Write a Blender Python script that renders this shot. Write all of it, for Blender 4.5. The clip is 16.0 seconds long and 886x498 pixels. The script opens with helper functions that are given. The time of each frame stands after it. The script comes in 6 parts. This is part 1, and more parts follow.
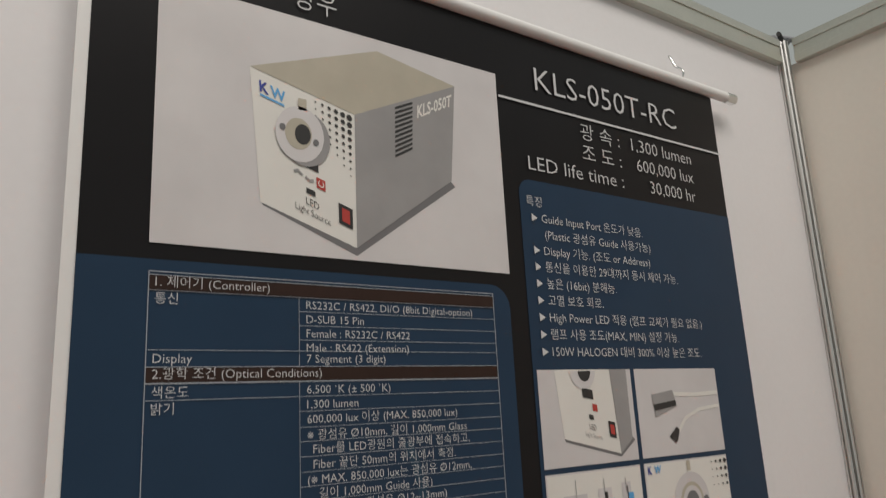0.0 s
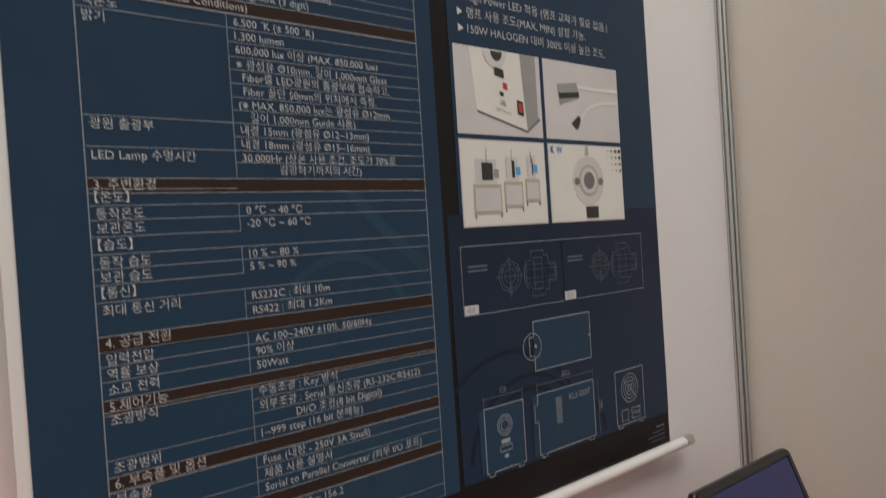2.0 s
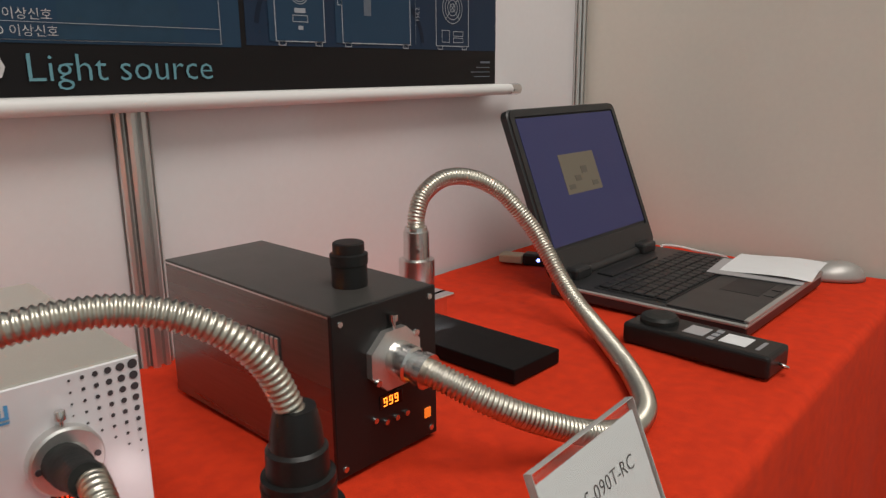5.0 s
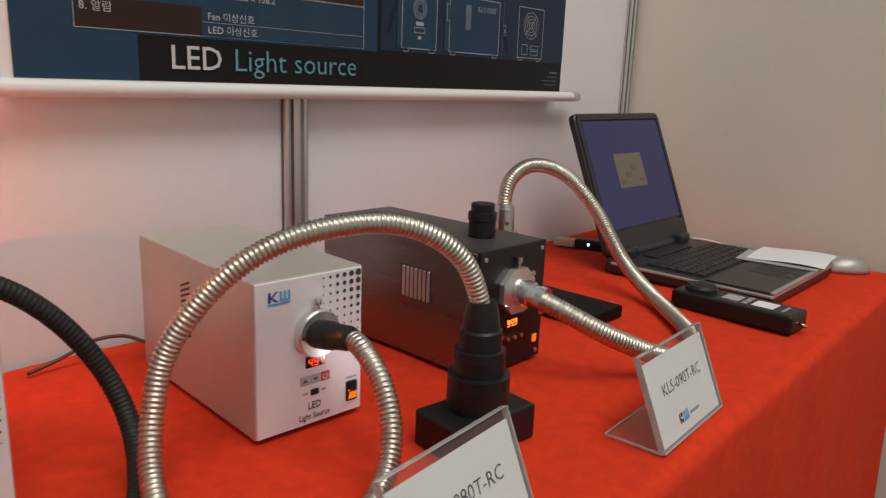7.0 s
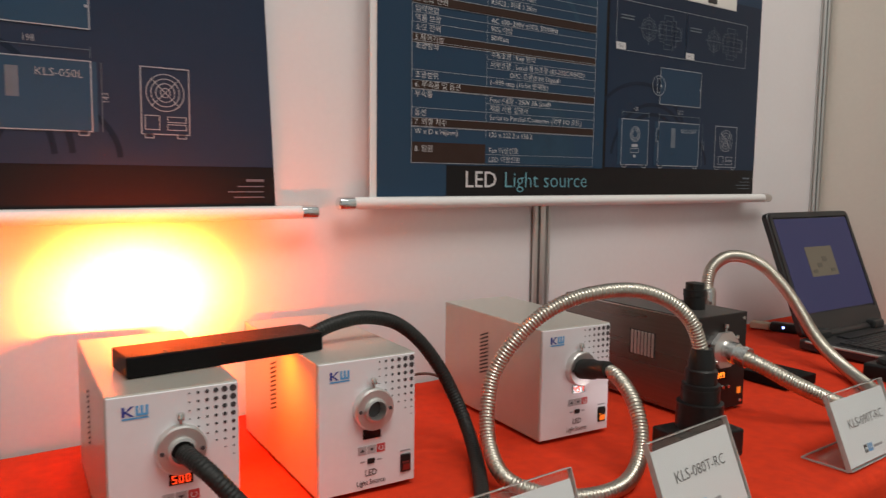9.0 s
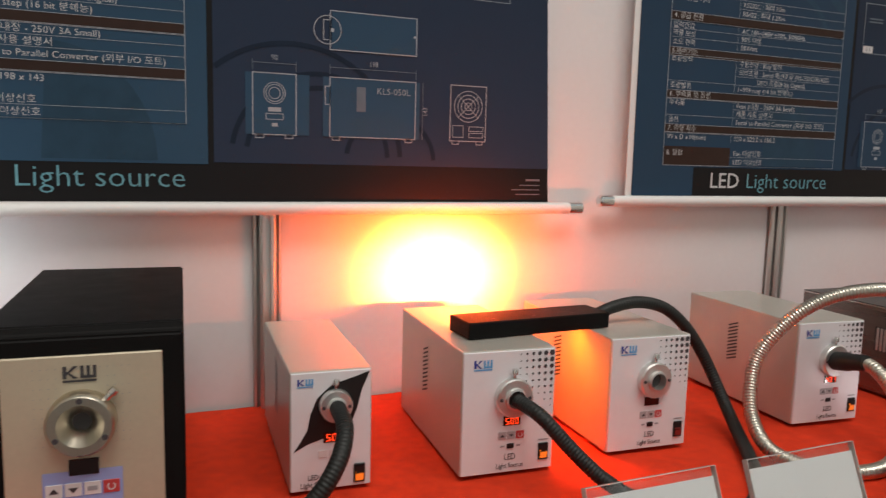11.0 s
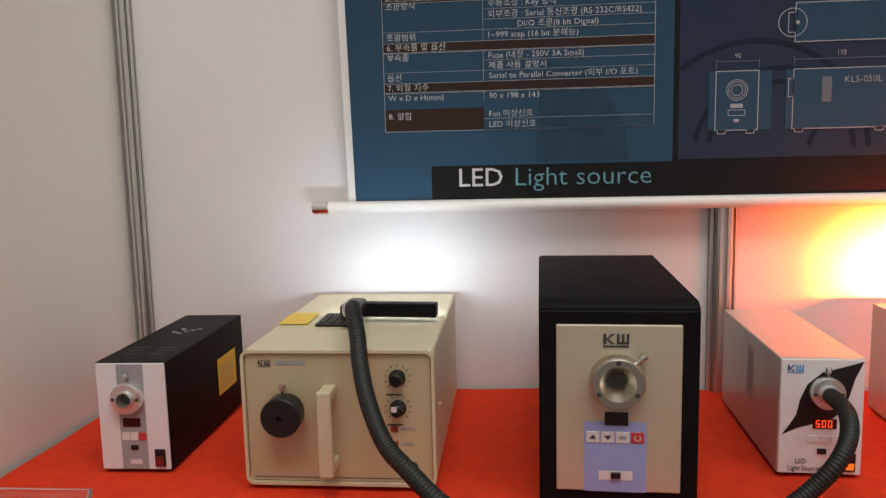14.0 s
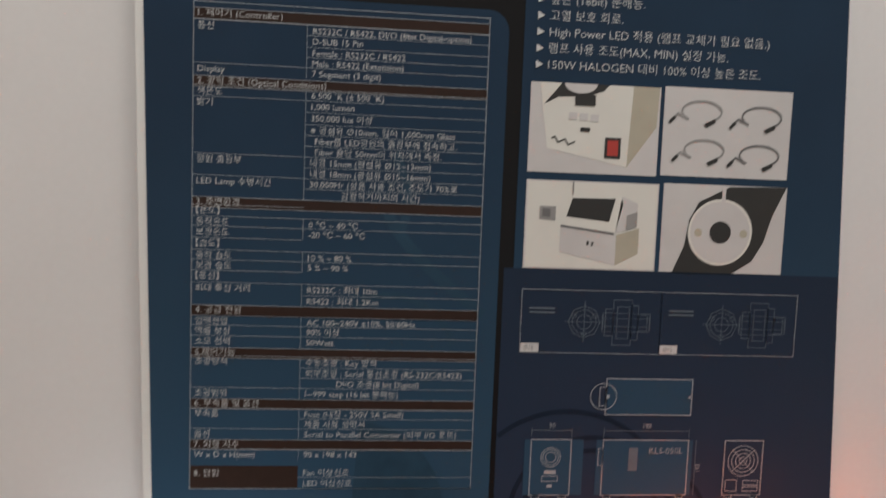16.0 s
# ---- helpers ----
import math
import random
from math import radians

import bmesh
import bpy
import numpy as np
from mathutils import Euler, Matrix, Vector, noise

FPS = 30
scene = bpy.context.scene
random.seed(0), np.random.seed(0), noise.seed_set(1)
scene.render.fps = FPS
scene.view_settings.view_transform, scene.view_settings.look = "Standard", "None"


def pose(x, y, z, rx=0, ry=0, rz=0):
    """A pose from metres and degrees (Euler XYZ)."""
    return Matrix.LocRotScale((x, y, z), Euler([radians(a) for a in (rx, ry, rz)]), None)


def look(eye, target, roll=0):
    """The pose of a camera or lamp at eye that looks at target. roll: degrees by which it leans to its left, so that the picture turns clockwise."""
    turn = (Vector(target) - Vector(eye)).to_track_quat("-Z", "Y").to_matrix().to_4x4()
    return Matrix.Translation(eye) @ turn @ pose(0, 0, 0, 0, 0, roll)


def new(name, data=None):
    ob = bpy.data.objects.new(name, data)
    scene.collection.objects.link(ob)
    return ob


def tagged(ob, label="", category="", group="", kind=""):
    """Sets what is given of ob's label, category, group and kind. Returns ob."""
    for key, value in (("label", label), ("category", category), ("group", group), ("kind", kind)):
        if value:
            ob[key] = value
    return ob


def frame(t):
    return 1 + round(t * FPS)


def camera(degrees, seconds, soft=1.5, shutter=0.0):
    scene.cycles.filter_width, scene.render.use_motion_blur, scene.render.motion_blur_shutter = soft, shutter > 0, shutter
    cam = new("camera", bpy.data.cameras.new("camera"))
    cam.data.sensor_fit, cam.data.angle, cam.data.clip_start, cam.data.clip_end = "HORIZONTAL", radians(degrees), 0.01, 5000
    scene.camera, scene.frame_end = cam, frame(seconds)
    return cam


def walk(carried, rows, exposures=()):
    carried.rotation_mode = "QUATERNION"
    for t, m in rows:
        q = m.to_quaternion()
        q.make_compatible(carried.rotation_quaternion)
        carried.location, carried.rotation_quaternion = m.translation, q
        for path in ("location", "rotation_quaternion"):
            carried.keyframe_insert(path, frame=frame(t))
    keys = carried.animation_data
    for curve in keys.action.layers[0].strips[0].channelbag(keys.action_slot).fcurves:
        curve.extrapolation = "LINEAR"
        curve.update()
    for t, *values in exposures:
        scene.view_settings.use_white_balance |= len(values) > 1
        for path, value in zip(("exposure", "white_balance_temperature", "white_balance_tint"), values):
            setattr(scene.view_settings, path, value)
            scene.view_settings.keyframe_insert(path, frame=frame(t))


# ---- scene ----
cam = camera(62.6, 16.0, 1.3, 0.3)
PATH = [
    (0, (1.52, -0.711, 1.685), (2.655, 0.874, 2.132), -3.0),
    (0.5, (1.484, -0.726, 1.648), (2.686, 0.833, 2.001), -2.9),
    (1, (1.459, -0.733, 1.597), (2.73, 0.794, 1.834), -3.5),
    (1.5, (1.453, -0.739, 1.542), (2.757, 0.774, 1.645), -3.6),
    (2, (1.483, -0.741, 1.471), (2.795, 0.768, 1.439), -3.7),
    (2.5, (1.531, -0.737, 1.4), (2.867, 0.744, 1.251), -4.0),
    (3, (1.589, -0.746, 1.342), (2.994, 0.66, 1.125), -3.6),
    (3.5, (1.646, -0.769, 1.285), (3.104, 0.572, 1.006), -2.8),
    (4, (1.665, -0.757, 1.193), (3.134, 0.558, 0.856), -1.9),
    (4.5, (1.643, -0.782, 1.123), (3.095, 0.524, 0.691), -1.2),
    (4.7, (1.625, -0.788, 1.097), (3.083, 0.502, 0.636), -1.0),
    (6.8, (1.371, -0.835, 1.088), (2.844, 0.439, 0.63), 2.2),
    (7, (1.342, -0.841, 1.087), (2.807, 0.444, 0.637), 2.2),
    (7.5, (1.268, -0.881, 1.101), (2.696, 0.446, 0.651), 1.5),
    (8, (1.193, -0.945, 1.116), (2.544, 0.478, 0.728), 0.3),
    (8.5, (1.114, -0.993, 1.111), (2.354, 0.552, 0.833), 0.2),
    (8.7, (1.088, -1.001, 1.107), (2.284, 0.586, 0.882), 0.2),
    (10.8, (0.849, -1.067, 1.128), (1.64, 0.756, 0.903), 1.7),
    (11, (0.831, -1.071, 1.127), (1.579, 0.768, 0.886), 1.4),
    (11.5, (0.802, -1.085, 1.122), (1.39, 0.81, 0.874), 0.2),
    (12, (0.775, -1.104, 1.123), (1.157, 0.844, 0.886), -0.5),
    (12.5, (0.739, -1.123, 1.114), (0.936, 0.853, 0.877), -0.8),
    (13, (0.699, -1.129, 1.106), (0.712, 0.855, 0.85), -1.0),
    (13.5, (0.674, -1.131, 1.1), (0.558, 0.85, 0.852), -1.3),
    (14, (0.665, -1.134, 1.129), (0.482, 0.841, 0.877), -1.3),
    (14.5, (0.673, -1.131, 1.206), (0.524, 0.847, 0.949), -0.6),
    (15, (0.695, -1.115, 1.338), (0.601, 0.867, 1.089), 0.4),
    (15.5, (0.709, -1.077, 1.5), (0.746, 0.909, 1.265), 1.2),
    (16, (0.731, -1.044, 1.614), (0.915, 0.94, 1.444), 2.2),
]
walk(cam, [(t, look(eye, target, roll)) for t, eye, target, roll in PATH],
     ((0, -0.18), (1.5, -0.14), (3, 0.04), (4.5, 0.08), (8.5, 0.05), (13.5, 0.06), (14.5, 0.0), (16, -0.18)))

# ---- light: a bright trade-fair hall above and in front of the open booth ----
world = bpy.data.worlds.new("hall_light")
scene.world = world
world.use_nodes = True
sky = world.node_tree.nodes["Background"]
sky.inputs["Color"].default_value = (0.93, 0.98, 0.93, 1)
sky.inputs["Strength"].default_value = 0.38


def area_lamp(name, m, power, colour, sx, sy, spread=180.0):
    data = bpy.data.lights.new(name, "AREA")
    data.shape, data.size, data.size_y = "RECTANGLE", sx, sy
    data.energy, data.color, data.spread = power, colour, radians(spread)
    ob = new(name, data)
    ob.matrix_world = m
    return tagged(ob, kind="structure")


area_lamp("hall_lamp", look((0.6, -2.6, 5.2), (1.2, -0.2, 1.0)), 74, (1.0, 0.93, 0.86), 1.6, 1.6)
area_lamp("hall_lamp", look((2.6, -2.2, 5.2), (2.0, -0.2, 1.0)), 55, (1.0, 0.93, 0.86), 1.6, 1.6)

# ---- materials ----


def mat(name, colour, rough=0.5, metal=0.0, vary=0.08, scale=60.0, bump=0.0, coat=0.0, second=None, stretch=None, gloss=0.5):
    """A surface with fine grain and broad blotches in its colour and gloss, and a fine relief."""
    m = bpy.data.materials.new(name)
    m.use_nodes = True
    nt = m.node_tree
    b = nt.nodes["Principled BSDF"]
    b.inputs["Metallic"].default_value = metal
    b.inputs["Coat Weight"].default_value = coat
    b.inputs["Specular IOR Level"].default_value = gloss
    tc = nt.nodes.new("ShaderNodeTexCoord")
    src = tc.outputs["Object"]
    if stretch:
        mp = nt.nodes.new("ShaderNodeMapping")
        mp.inputs["Scale"].default_value = stretch
        nt.links.new(src, mp.inputs["Vector"])
        src = mp.outputs["Vector"]
    fine, broad = nt.nodes.new("ShaderNodeTexNoise"), nt.nodes.new("ShaderNodeTexNoise")
    fine.inputs["Scale"].default_value, broad.inputs["Scale"].default_value = scale, scale / 14
    fine.inputs["Detail"].default_value, broad.inputs["Detail"].default_value = 5, 3
    for n in (fine, broad):
        nt.links.new(src, n.inputs["Vector"])
    add = nt.nodes.new("ShaderNodeMath")
    add.operation = "ADD"
    nt.links.new(fine.outputs["Fac"], add.inputs[0])
    nt.links.new(broad.outputs["Fac"], add.inputs[1])
    half = nt.nodes.new("ShaderNodeMapRange")
    half.inputs["From Min"].default_value, half.inputs["From Max"].default_value = 0.6, 1.4
    nt.links.new(add.outputs[0], half.inputs["Value"])
    ramp = nt.nodes.new("ShaderNodeMix")
    ramp.data_type = "RGBA"
    lo = [max(0.0, c * (1 - vary)) for c in colour]
    hi = [min(1.0, c * (1 + vary)) for c in (second or colour)]
    ramp.inputs[6].default_value, ramp.inputs[7].default_value = (*lo, 1), (*hi, 1)
    nt.links.new(half.outputs["Result"], ramp.inputs[0])
    nt.links.new(ramp.outputs[2], b.inputs["Base Color"])
    rr = nt.nodes.new("ShaderNodeMapRange")
    rr.inputs["To Min"].default_value, rr.inputs["To Max"].default_value = max(0.02, rough * 0.85), min(1.0, rough * 1.15)
    nt.links.new(broad.outputs["Fac"], rr.inputs["Value"])
    nt.links.new(rr.outputs["Result"], b.inputs["Roughness"])
    if bump:
        bp = nt.nodes.new("ShaderNodeBump")
        bp.inputs["Strength"].default_value, bp.inputs["Distance"].default_value = bump, 0.002
        nt.links.new(fine.outputs["Fac"], bp.inputs["Height"])
        nt.links.new(bp.outputs["Normal"], b.inputs["Normal"])
    return m


def glow(name, colour, strength):
    m = bpy.data.materials.new(name)
    m.use_nodes = True
    b = m.node_tree.nodes["Principled BSDF"]
    b.inputs["Base Color"].default_value = (*[c * 0.3 for c in colour], 1)
    b.inputs["Emission Color"].default_value = (*colour, 1)
    b.inputs["Emission Strength"].default_value = strength
    return m


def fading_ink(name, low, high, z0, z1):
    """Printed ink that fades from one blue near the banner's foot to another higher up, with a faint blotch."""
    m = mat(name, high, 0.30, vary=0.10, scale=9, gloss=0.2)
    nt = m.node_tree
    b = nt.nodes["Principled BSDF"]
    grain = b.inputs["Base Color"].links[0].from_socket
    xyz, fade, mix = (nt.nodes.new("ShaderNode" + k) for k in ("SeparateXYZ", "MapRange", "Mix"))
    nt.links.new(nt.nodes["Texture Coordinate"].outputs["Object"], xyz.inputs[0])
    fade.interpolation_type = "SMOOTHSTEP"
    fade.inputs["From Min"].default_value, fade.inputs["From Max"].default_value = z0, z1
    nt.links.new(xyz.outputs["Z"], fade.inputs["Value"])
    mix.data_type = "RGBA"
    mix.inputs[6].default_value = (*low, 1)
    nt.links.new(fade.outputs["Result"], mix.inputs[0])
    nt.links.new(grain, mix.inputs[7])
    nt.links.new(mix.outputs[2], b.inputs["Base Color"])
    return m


def clear(name):
    """Thin clear plastic: see-through, with a faint gloss."""
    m = bpy.data.materials.new(name)
    m.use_nodes = True
    nt = m.node_tree
    nt.nodes.remove(nt.nodes["Principled BSDF"])
    thin, gloss, mix = (nt.nodes.new("ShaderNode" + k) for k in ("BsdfTransparent", "BsdfGlossy", "MixShader"))
    thin.inputs["Color"].default_value = (0.985, 0.99, 0.988, 1)
    gloss.inputs["Roughness"].default_value = 0.05
    mix.inputs[0].default_value = 0.06
    nt.links.new(thin.outputs[0], mix.inputs[1])
    nt.links.new(gloss.outputs[0], mix.inputs[2])
    nt.links.new(mix.outputs[0], nt.nodes["Material Output"].inputs["Surface"])
    return m


M_WALL = mat("white_laminate", (0.77, 0.75, 0.76), 0.55, vary=0.02, scale=90, bump=0.05)
M_SIDE = mat("beige_laminate", (0.77, 0.72, 0.645), 0.55, vary=0.025, scale=90, bump=0.05)
M_WEST = mat("cream_white_laminate", (0.83, 0.80, 0.745), 0.55, vary=0.025, scale=90, bump=0.05)
M_ALU = mat("anodised_aluminium", (0.66, 0.65, 0.63), 0.38, 0.85, 0.06, 300, 0.05, stretch=(1, 1, 0.05))
M_RAIL = mat("aluminium_rail", (0.58, 0.58, 0.52), 0.42, 0.7, 0.06, 200, 0.05)
M_DARK = mat("dark_groove", (0.05, 0.05, 0.05), 0.7)
M_CARPET = mat("grey_carpet", (0.16, 0.15, 0.15), 0.95, vary=0.3, scale=400, bump=0.8)
M_SHEET = mat("white_banner_vinyl", (0.78, 0.77, 0.76), 0.45, vary=0.02)
M_INKBLACK = mat("black_ink", (0.011, 0.010, 0.011), 0.30, vary=0.15, scale=8, gloss=0.2)
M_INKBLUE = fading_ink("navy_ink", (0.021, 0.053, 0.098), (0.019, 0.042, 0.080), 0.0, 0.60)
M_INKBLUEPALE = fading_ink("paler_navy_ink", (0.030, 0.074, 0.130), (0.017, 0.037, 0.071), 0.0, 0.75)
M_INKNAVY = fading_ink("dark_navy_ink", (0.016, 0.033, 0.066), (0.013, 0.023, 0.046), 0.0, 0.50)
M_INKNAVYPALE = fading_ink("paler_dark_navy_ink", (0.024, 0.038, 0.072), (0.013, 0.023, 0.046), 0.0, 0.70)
M_INKSWIRL = mat("light_blue_ink", (0.024, 0.058, 0.098), 0.33, vary=0.2, scale=30, gloss=0.2)
M_INKDEEP = mat("deep_blue_ink", (0.010, 0.018, 0.037), 0.33, vary=0.2, scale=30, gloss=0.2)
M_INKBROWN = mat("brown_ink", (0.036, 0.020, 0.016), 0.33, vary=0.15, scale=60, gloss=0.2)
M_INKWHITE = mat("white_ink", (0.60, 0.60, 0.61), 0.4, vary=0.03)
M_INKLINE = mat("pale_line_ink", (0.34, 0.37, 0.41), 0.4, vary=0.1)
M_INKFAINT = mat("faint_line_ink", (0.12, 0.15, 0.19), 0.4, vary=0.2)
M_INKTEAL = mat("teal_ink", (0.14, 0.35, 0.42), 0.4, vary=0.05)
M_PHOTO = mat("photo_paper_grey", (0.57, 0.545, 0.55), 0.38, vary=0.06, scale=9, second=(0.66, 0.635, 0.635))
M_PHWHITE = mat("photo_white", (0.74, 0.72, 0.68), 0.38, vary=0.04, scale=20)
M_PHGREY = mat("photo_grey", (0.31, 0.30, 0.30), 0.38, vary=0.12, scale=20)
M_PHTOP = mat("photo_khaki", (0.46, 0.42, 0.34), 0.38, vary=0.12, scale=20)
M_PHBLACK = mat("photo_black", (0.03, 0.028, 0.028), 0.38)
M_PHRED = mat("photo_red", (0.45, 0.05, 0.04), 0.38)
M_BLUE1 = mat("logo_dark_blue", (0.03, 0.05, 0.30), 0.4)
M_BLUE2 = mat("logo_light_blue", (0.10, 0.36, 0.68), 0.4)
M_CLOTH = mat("red_tablecloth", (0.62, 0.033, 0.009), 0.92, vary=0.10, scale=900, bump=0.35, second=(0.74, 0.048, 0.012), gloss=0.2)
M_CHROME = mat("chrome", (0.80, 0.80, 0.80), 0.14, 1.0, 0.03)
M_FLEX = mat("stainless_flex", (0.56, 0.53, 0.46), 0.31, 1.0, 0.12, 120)
M_STEEL = mat("turned_steel", (0.70, 0.69, 0.67), 0.24, 1.0, 0.06, 250, 0.05)
M_FLANGE = mat("satin_aluminium", (0.72, 0.71, 0.69), 0.32, 0.85, 0.05, 250, 0.03)
M_NICKEL = mat("dull_nickel", (0.56, 0.51, 0.42), 0.28, 1.0, 0.06, 250, 0.03)
M_SHELL = mat("silver_grey_enamel", (0.50, 0.48, 0.43), 0.30, 0.25, 0.05, 500, 0.12)
M_FACE = mat("white_face_plate", (0.74, 0.735, 0.76), 0.35, vary=0.03, scale=80)
M_CREAM = mat("cream_enamel", (0.62, 0.55, 0.375), 0.42, vary=0.05, scale=300, bump=0.10)
M_CREAMFACE = mat("cream_face_plate", (0.50, 0.425, 0.26), 0.42, vary=0.05, scale=300, bump=0.05)
M_BLACKBOX = mat("black_powder_coat", (0.008, 0.0075, 0.0075), 0.48, vary=0.2, scale=500, bump=0.15, gloss=0.08)
M_BRUSHED = mat("dark_brushed_steel", (0.24, 0.215, 0.20), 0.28, 0.9, 0.12, 260, 0.06, stretch=(1, 0.05, 1))
M_GREYTOP = mat("charcoal_lid", (0.070, 0.066, 0.062), 0.38, 0.2, 0.15, 400, 0.1, gloss=0.4)
M_BEIGEPLATE = mat("champagne_plate", (0.54, 0.47, 0.35), 0.38, 0.25, 0.05, 200, 0.03)
M_LILAC = mat("lilac_label", (0.30, 0.36, 0.66), 0.45, vary=0.04)
M_RUBBER = mat("black_rubber", (0.013, 0.014, 0.013), 0.52, vary=0.25, scale=200, bump=0.2, gloss=0.4)
M_PLASTIC = mat("black_plastic", (0.012, 0.012, 0.012), 0.36, vary=0.15, scale=300, bump=0.05, gloss=0.35)
M_DISPLAY = mat("smoked_display", (0.02, 0.008, 0.008), 0.12, vary=0.05)
M_GREYKEY = mat("grey_key", (0.40, 0.39, 0.40), 0.5)
M_REDKEY = mat("red_key", (0.50, 0.05, 0.05), 0.45)
M_WHITEKEY = mat("white_key", (0.68, 0.66, 0.66), 0.45)
M_PRINT = mat("dark_print", (0.05, 0.045, 0.05), 0.5)
M_GREYPRINT = mat("grey_print", (0.32, 0.32, 0.34), 0.5)
M_YELLOW = mat("yellow_sticker", (0.78, 0.53, 0.03), 0.45, vary=0.05)
M_PAPER = mat("white_paper", (0.78, 0.79, 0.80), 0.7, vary=0.03, scale=60)
M_ACRYL = clear("clear_acrylic")
M_ACRYLEDGE = mat("acrylic_edge", (0.50, 0.51, 0.49), 0.15, vary=0.25, scale=40)
M_LAPTOP = mat("laptop_black_plastic", (0.022, 0.023, 0.024), 0.36, vary=0.15, scale=400, bump=0.06)
M_KEYS = mat("laptop_keys", (0.012, 0.012, 0.013), 0.45, vary=0.15, scale=300)
M_SILVER = mat("silver_plastic", (0.42, 0.41, 0.39), 0.38, 0.4, 0.05, 200)
M_SCREEN = glow("lit_blue_screen", (0.06, 0.065, 0.20), 0.18)
M_WINDOW = glow("screen_window", (0.30, 0.25, 0.18), 0.16)
M_FIELD = glow("screen_field", (0.20, 0.17, 0.13), 0.16)
M_DIGIT = glow("red_digits", (1.0, 0.05, 0.01), 1.8)
M_AMBERDIGIT = glow("amber_digits", (1.0, 0.22, 0.02), 3.0)
M_NEON = glow("orange_neon", (1.0, 0.20, 0.02), 0.75)
M_AMBER = glow("amber_slot", (1.0, 0.12, 0.010), 20.0)
M_WHITELED = glow("white_slot", (0.85, 0.93, 1.0), 8.0)
M_BLUELED = glow("blue_led", (0.22, 0.30, 1.0), 6.0)
M_OFFSWITCH = mat("unlit_red_rocker", (0.22, 0.03, 0.025), 0.3)
M_GROOVE = mat("shadowed_slot", (0.16, 0.155, 0.15), 0.6)
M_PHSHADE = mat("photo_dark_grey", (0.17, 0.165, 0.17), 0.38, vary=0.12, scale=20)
M_LEADBROWN = mat("brown_lead", (0.10, 0.045, 0.03), 0.5)
M_WOOD = mat("plywood_table_top", (0.42, 0.30, 0.18), 0.6, vary=0.2, scale=30)

# ---- building helpers ----
TZ = 0.752  # top of the tablecloth


def part(name, bm, material, parent=None, label=""):
    me = bpy.data.meshes.new(name)
    bmesh.ops.recalc_face_normals(bm, faces=bm.faces)
    bm.to_mesh(me)
    bm.free()
    me.materials.append(material)
    ob = new(name, me)
    ob.parent = parent
    if label:
        tagged(ob, label)
    return ob


def thing(name, m, label, category, group="", kind=""):
    ob = new(name)
    ob.empty_display_size = 0.05
    ob.matrix_world = m
    return tagged(ob, label, category, group, kind)


def box(bm, x0, x1, y0, y1, z0, z1, bev=0.0, seg=2, m=None):
    r = bmesh.ops.create_cube(bm, size=1)
    vs = r["verts"]
    bmesh.ops.transform(bm, verts=vs, matrix=Matrix.Translation(((x0 + x1) / 2, (y0 + y1) / 2, (z0 + z1) / 2)) @ Matrix.Diagonal((x1 - x0, y1 - y0, z1 - z0, 1)))
    if bev:
        es = list({e for v in vs for e in v.link_edges})
        g = bmesh.ops.bevel(bm, geom=es, offset=bev, segments=seg, affect="EDGES", profile=0.5)
        vs = list({v for f in g["faces"] for v in f.verts} | {v for v in vs if v.is_valid})
    if m is not None:
        bmesh.ops.transform(bm, verts=vs, matrix=m)
    return bm


def rounded(x0, x1, z0, z1, r, n=5):
    """Corners of a rectangle with rounded corners."""
    out = []
    for cx, cz, a0 in ((x1 - r, z1 - r, 0), (x0 + r, z1 - r, 90), (x0 + r, z0 + r, 180), (x1 - r, z0 + r, 270)):
        out += [(cx + r * math.cos(radians(a0 + 90 * k / n)), cz + r * math.sin(radians(a0 + 90 * k / n))) for k in range(n + 1)]
    return out


def slab(bm, pts, y0, y1, soft=0.0, m=None):
    """An upright plate with the outline pts (x, z), from y0 to y1, its front edge softened."""
    cx, cz = sum(p[0] for p in pts) / len(pts), sum(p[1] for p in pts) / len(pts)
    pull = lambda p: (p[0] - soft * (1 if p[0] > cx else -1), p[1] - soft * (1 if p[1] > cz else -1))
    rows = [[(*pull(p), y0) for p in pts], [(*p, y0 + soft) for p in pts], [(*p, y1) for p in pts]] if soft else [[(*p, y0) for p in pts], [(*p, y1) for p in pts]]
    rings = []
    for row in rows:
        co = [Vector((x, y, z)) for x, z, y in row]
        rings.append([bm.verts.new(m @ c if m is not None else c) for c in co])
    for a, b in zip(rings, rings[1:]):
        for k in range(len(a)):
            bm.faces.new((a[k], a[(k + 1) % len(a)], b[(k + 1) % len(a)], b[k]))
    bm.faces.new(rings[0])
    bm.faces.new(rings[-1])
    return bm


def rim(bm, outer, inner, y0, y1):
    """A flat frame between two outlines of as many corners, from y0 to y1."""
    loops = [[bm.verts.new((x, y, z)) for x, z in pts] for pts, y in ((outer, y1), (outer, y0), (inner, y0), (inner, y1))]
    for a, b in zip(loops, loops[1:] + loops[:1]):
        for k in range(len(a)):
            bm.faces.new((a[k], a[(k + 1) % len(a)], b[(k + 1) % len(a)], b[k]))
    return bm


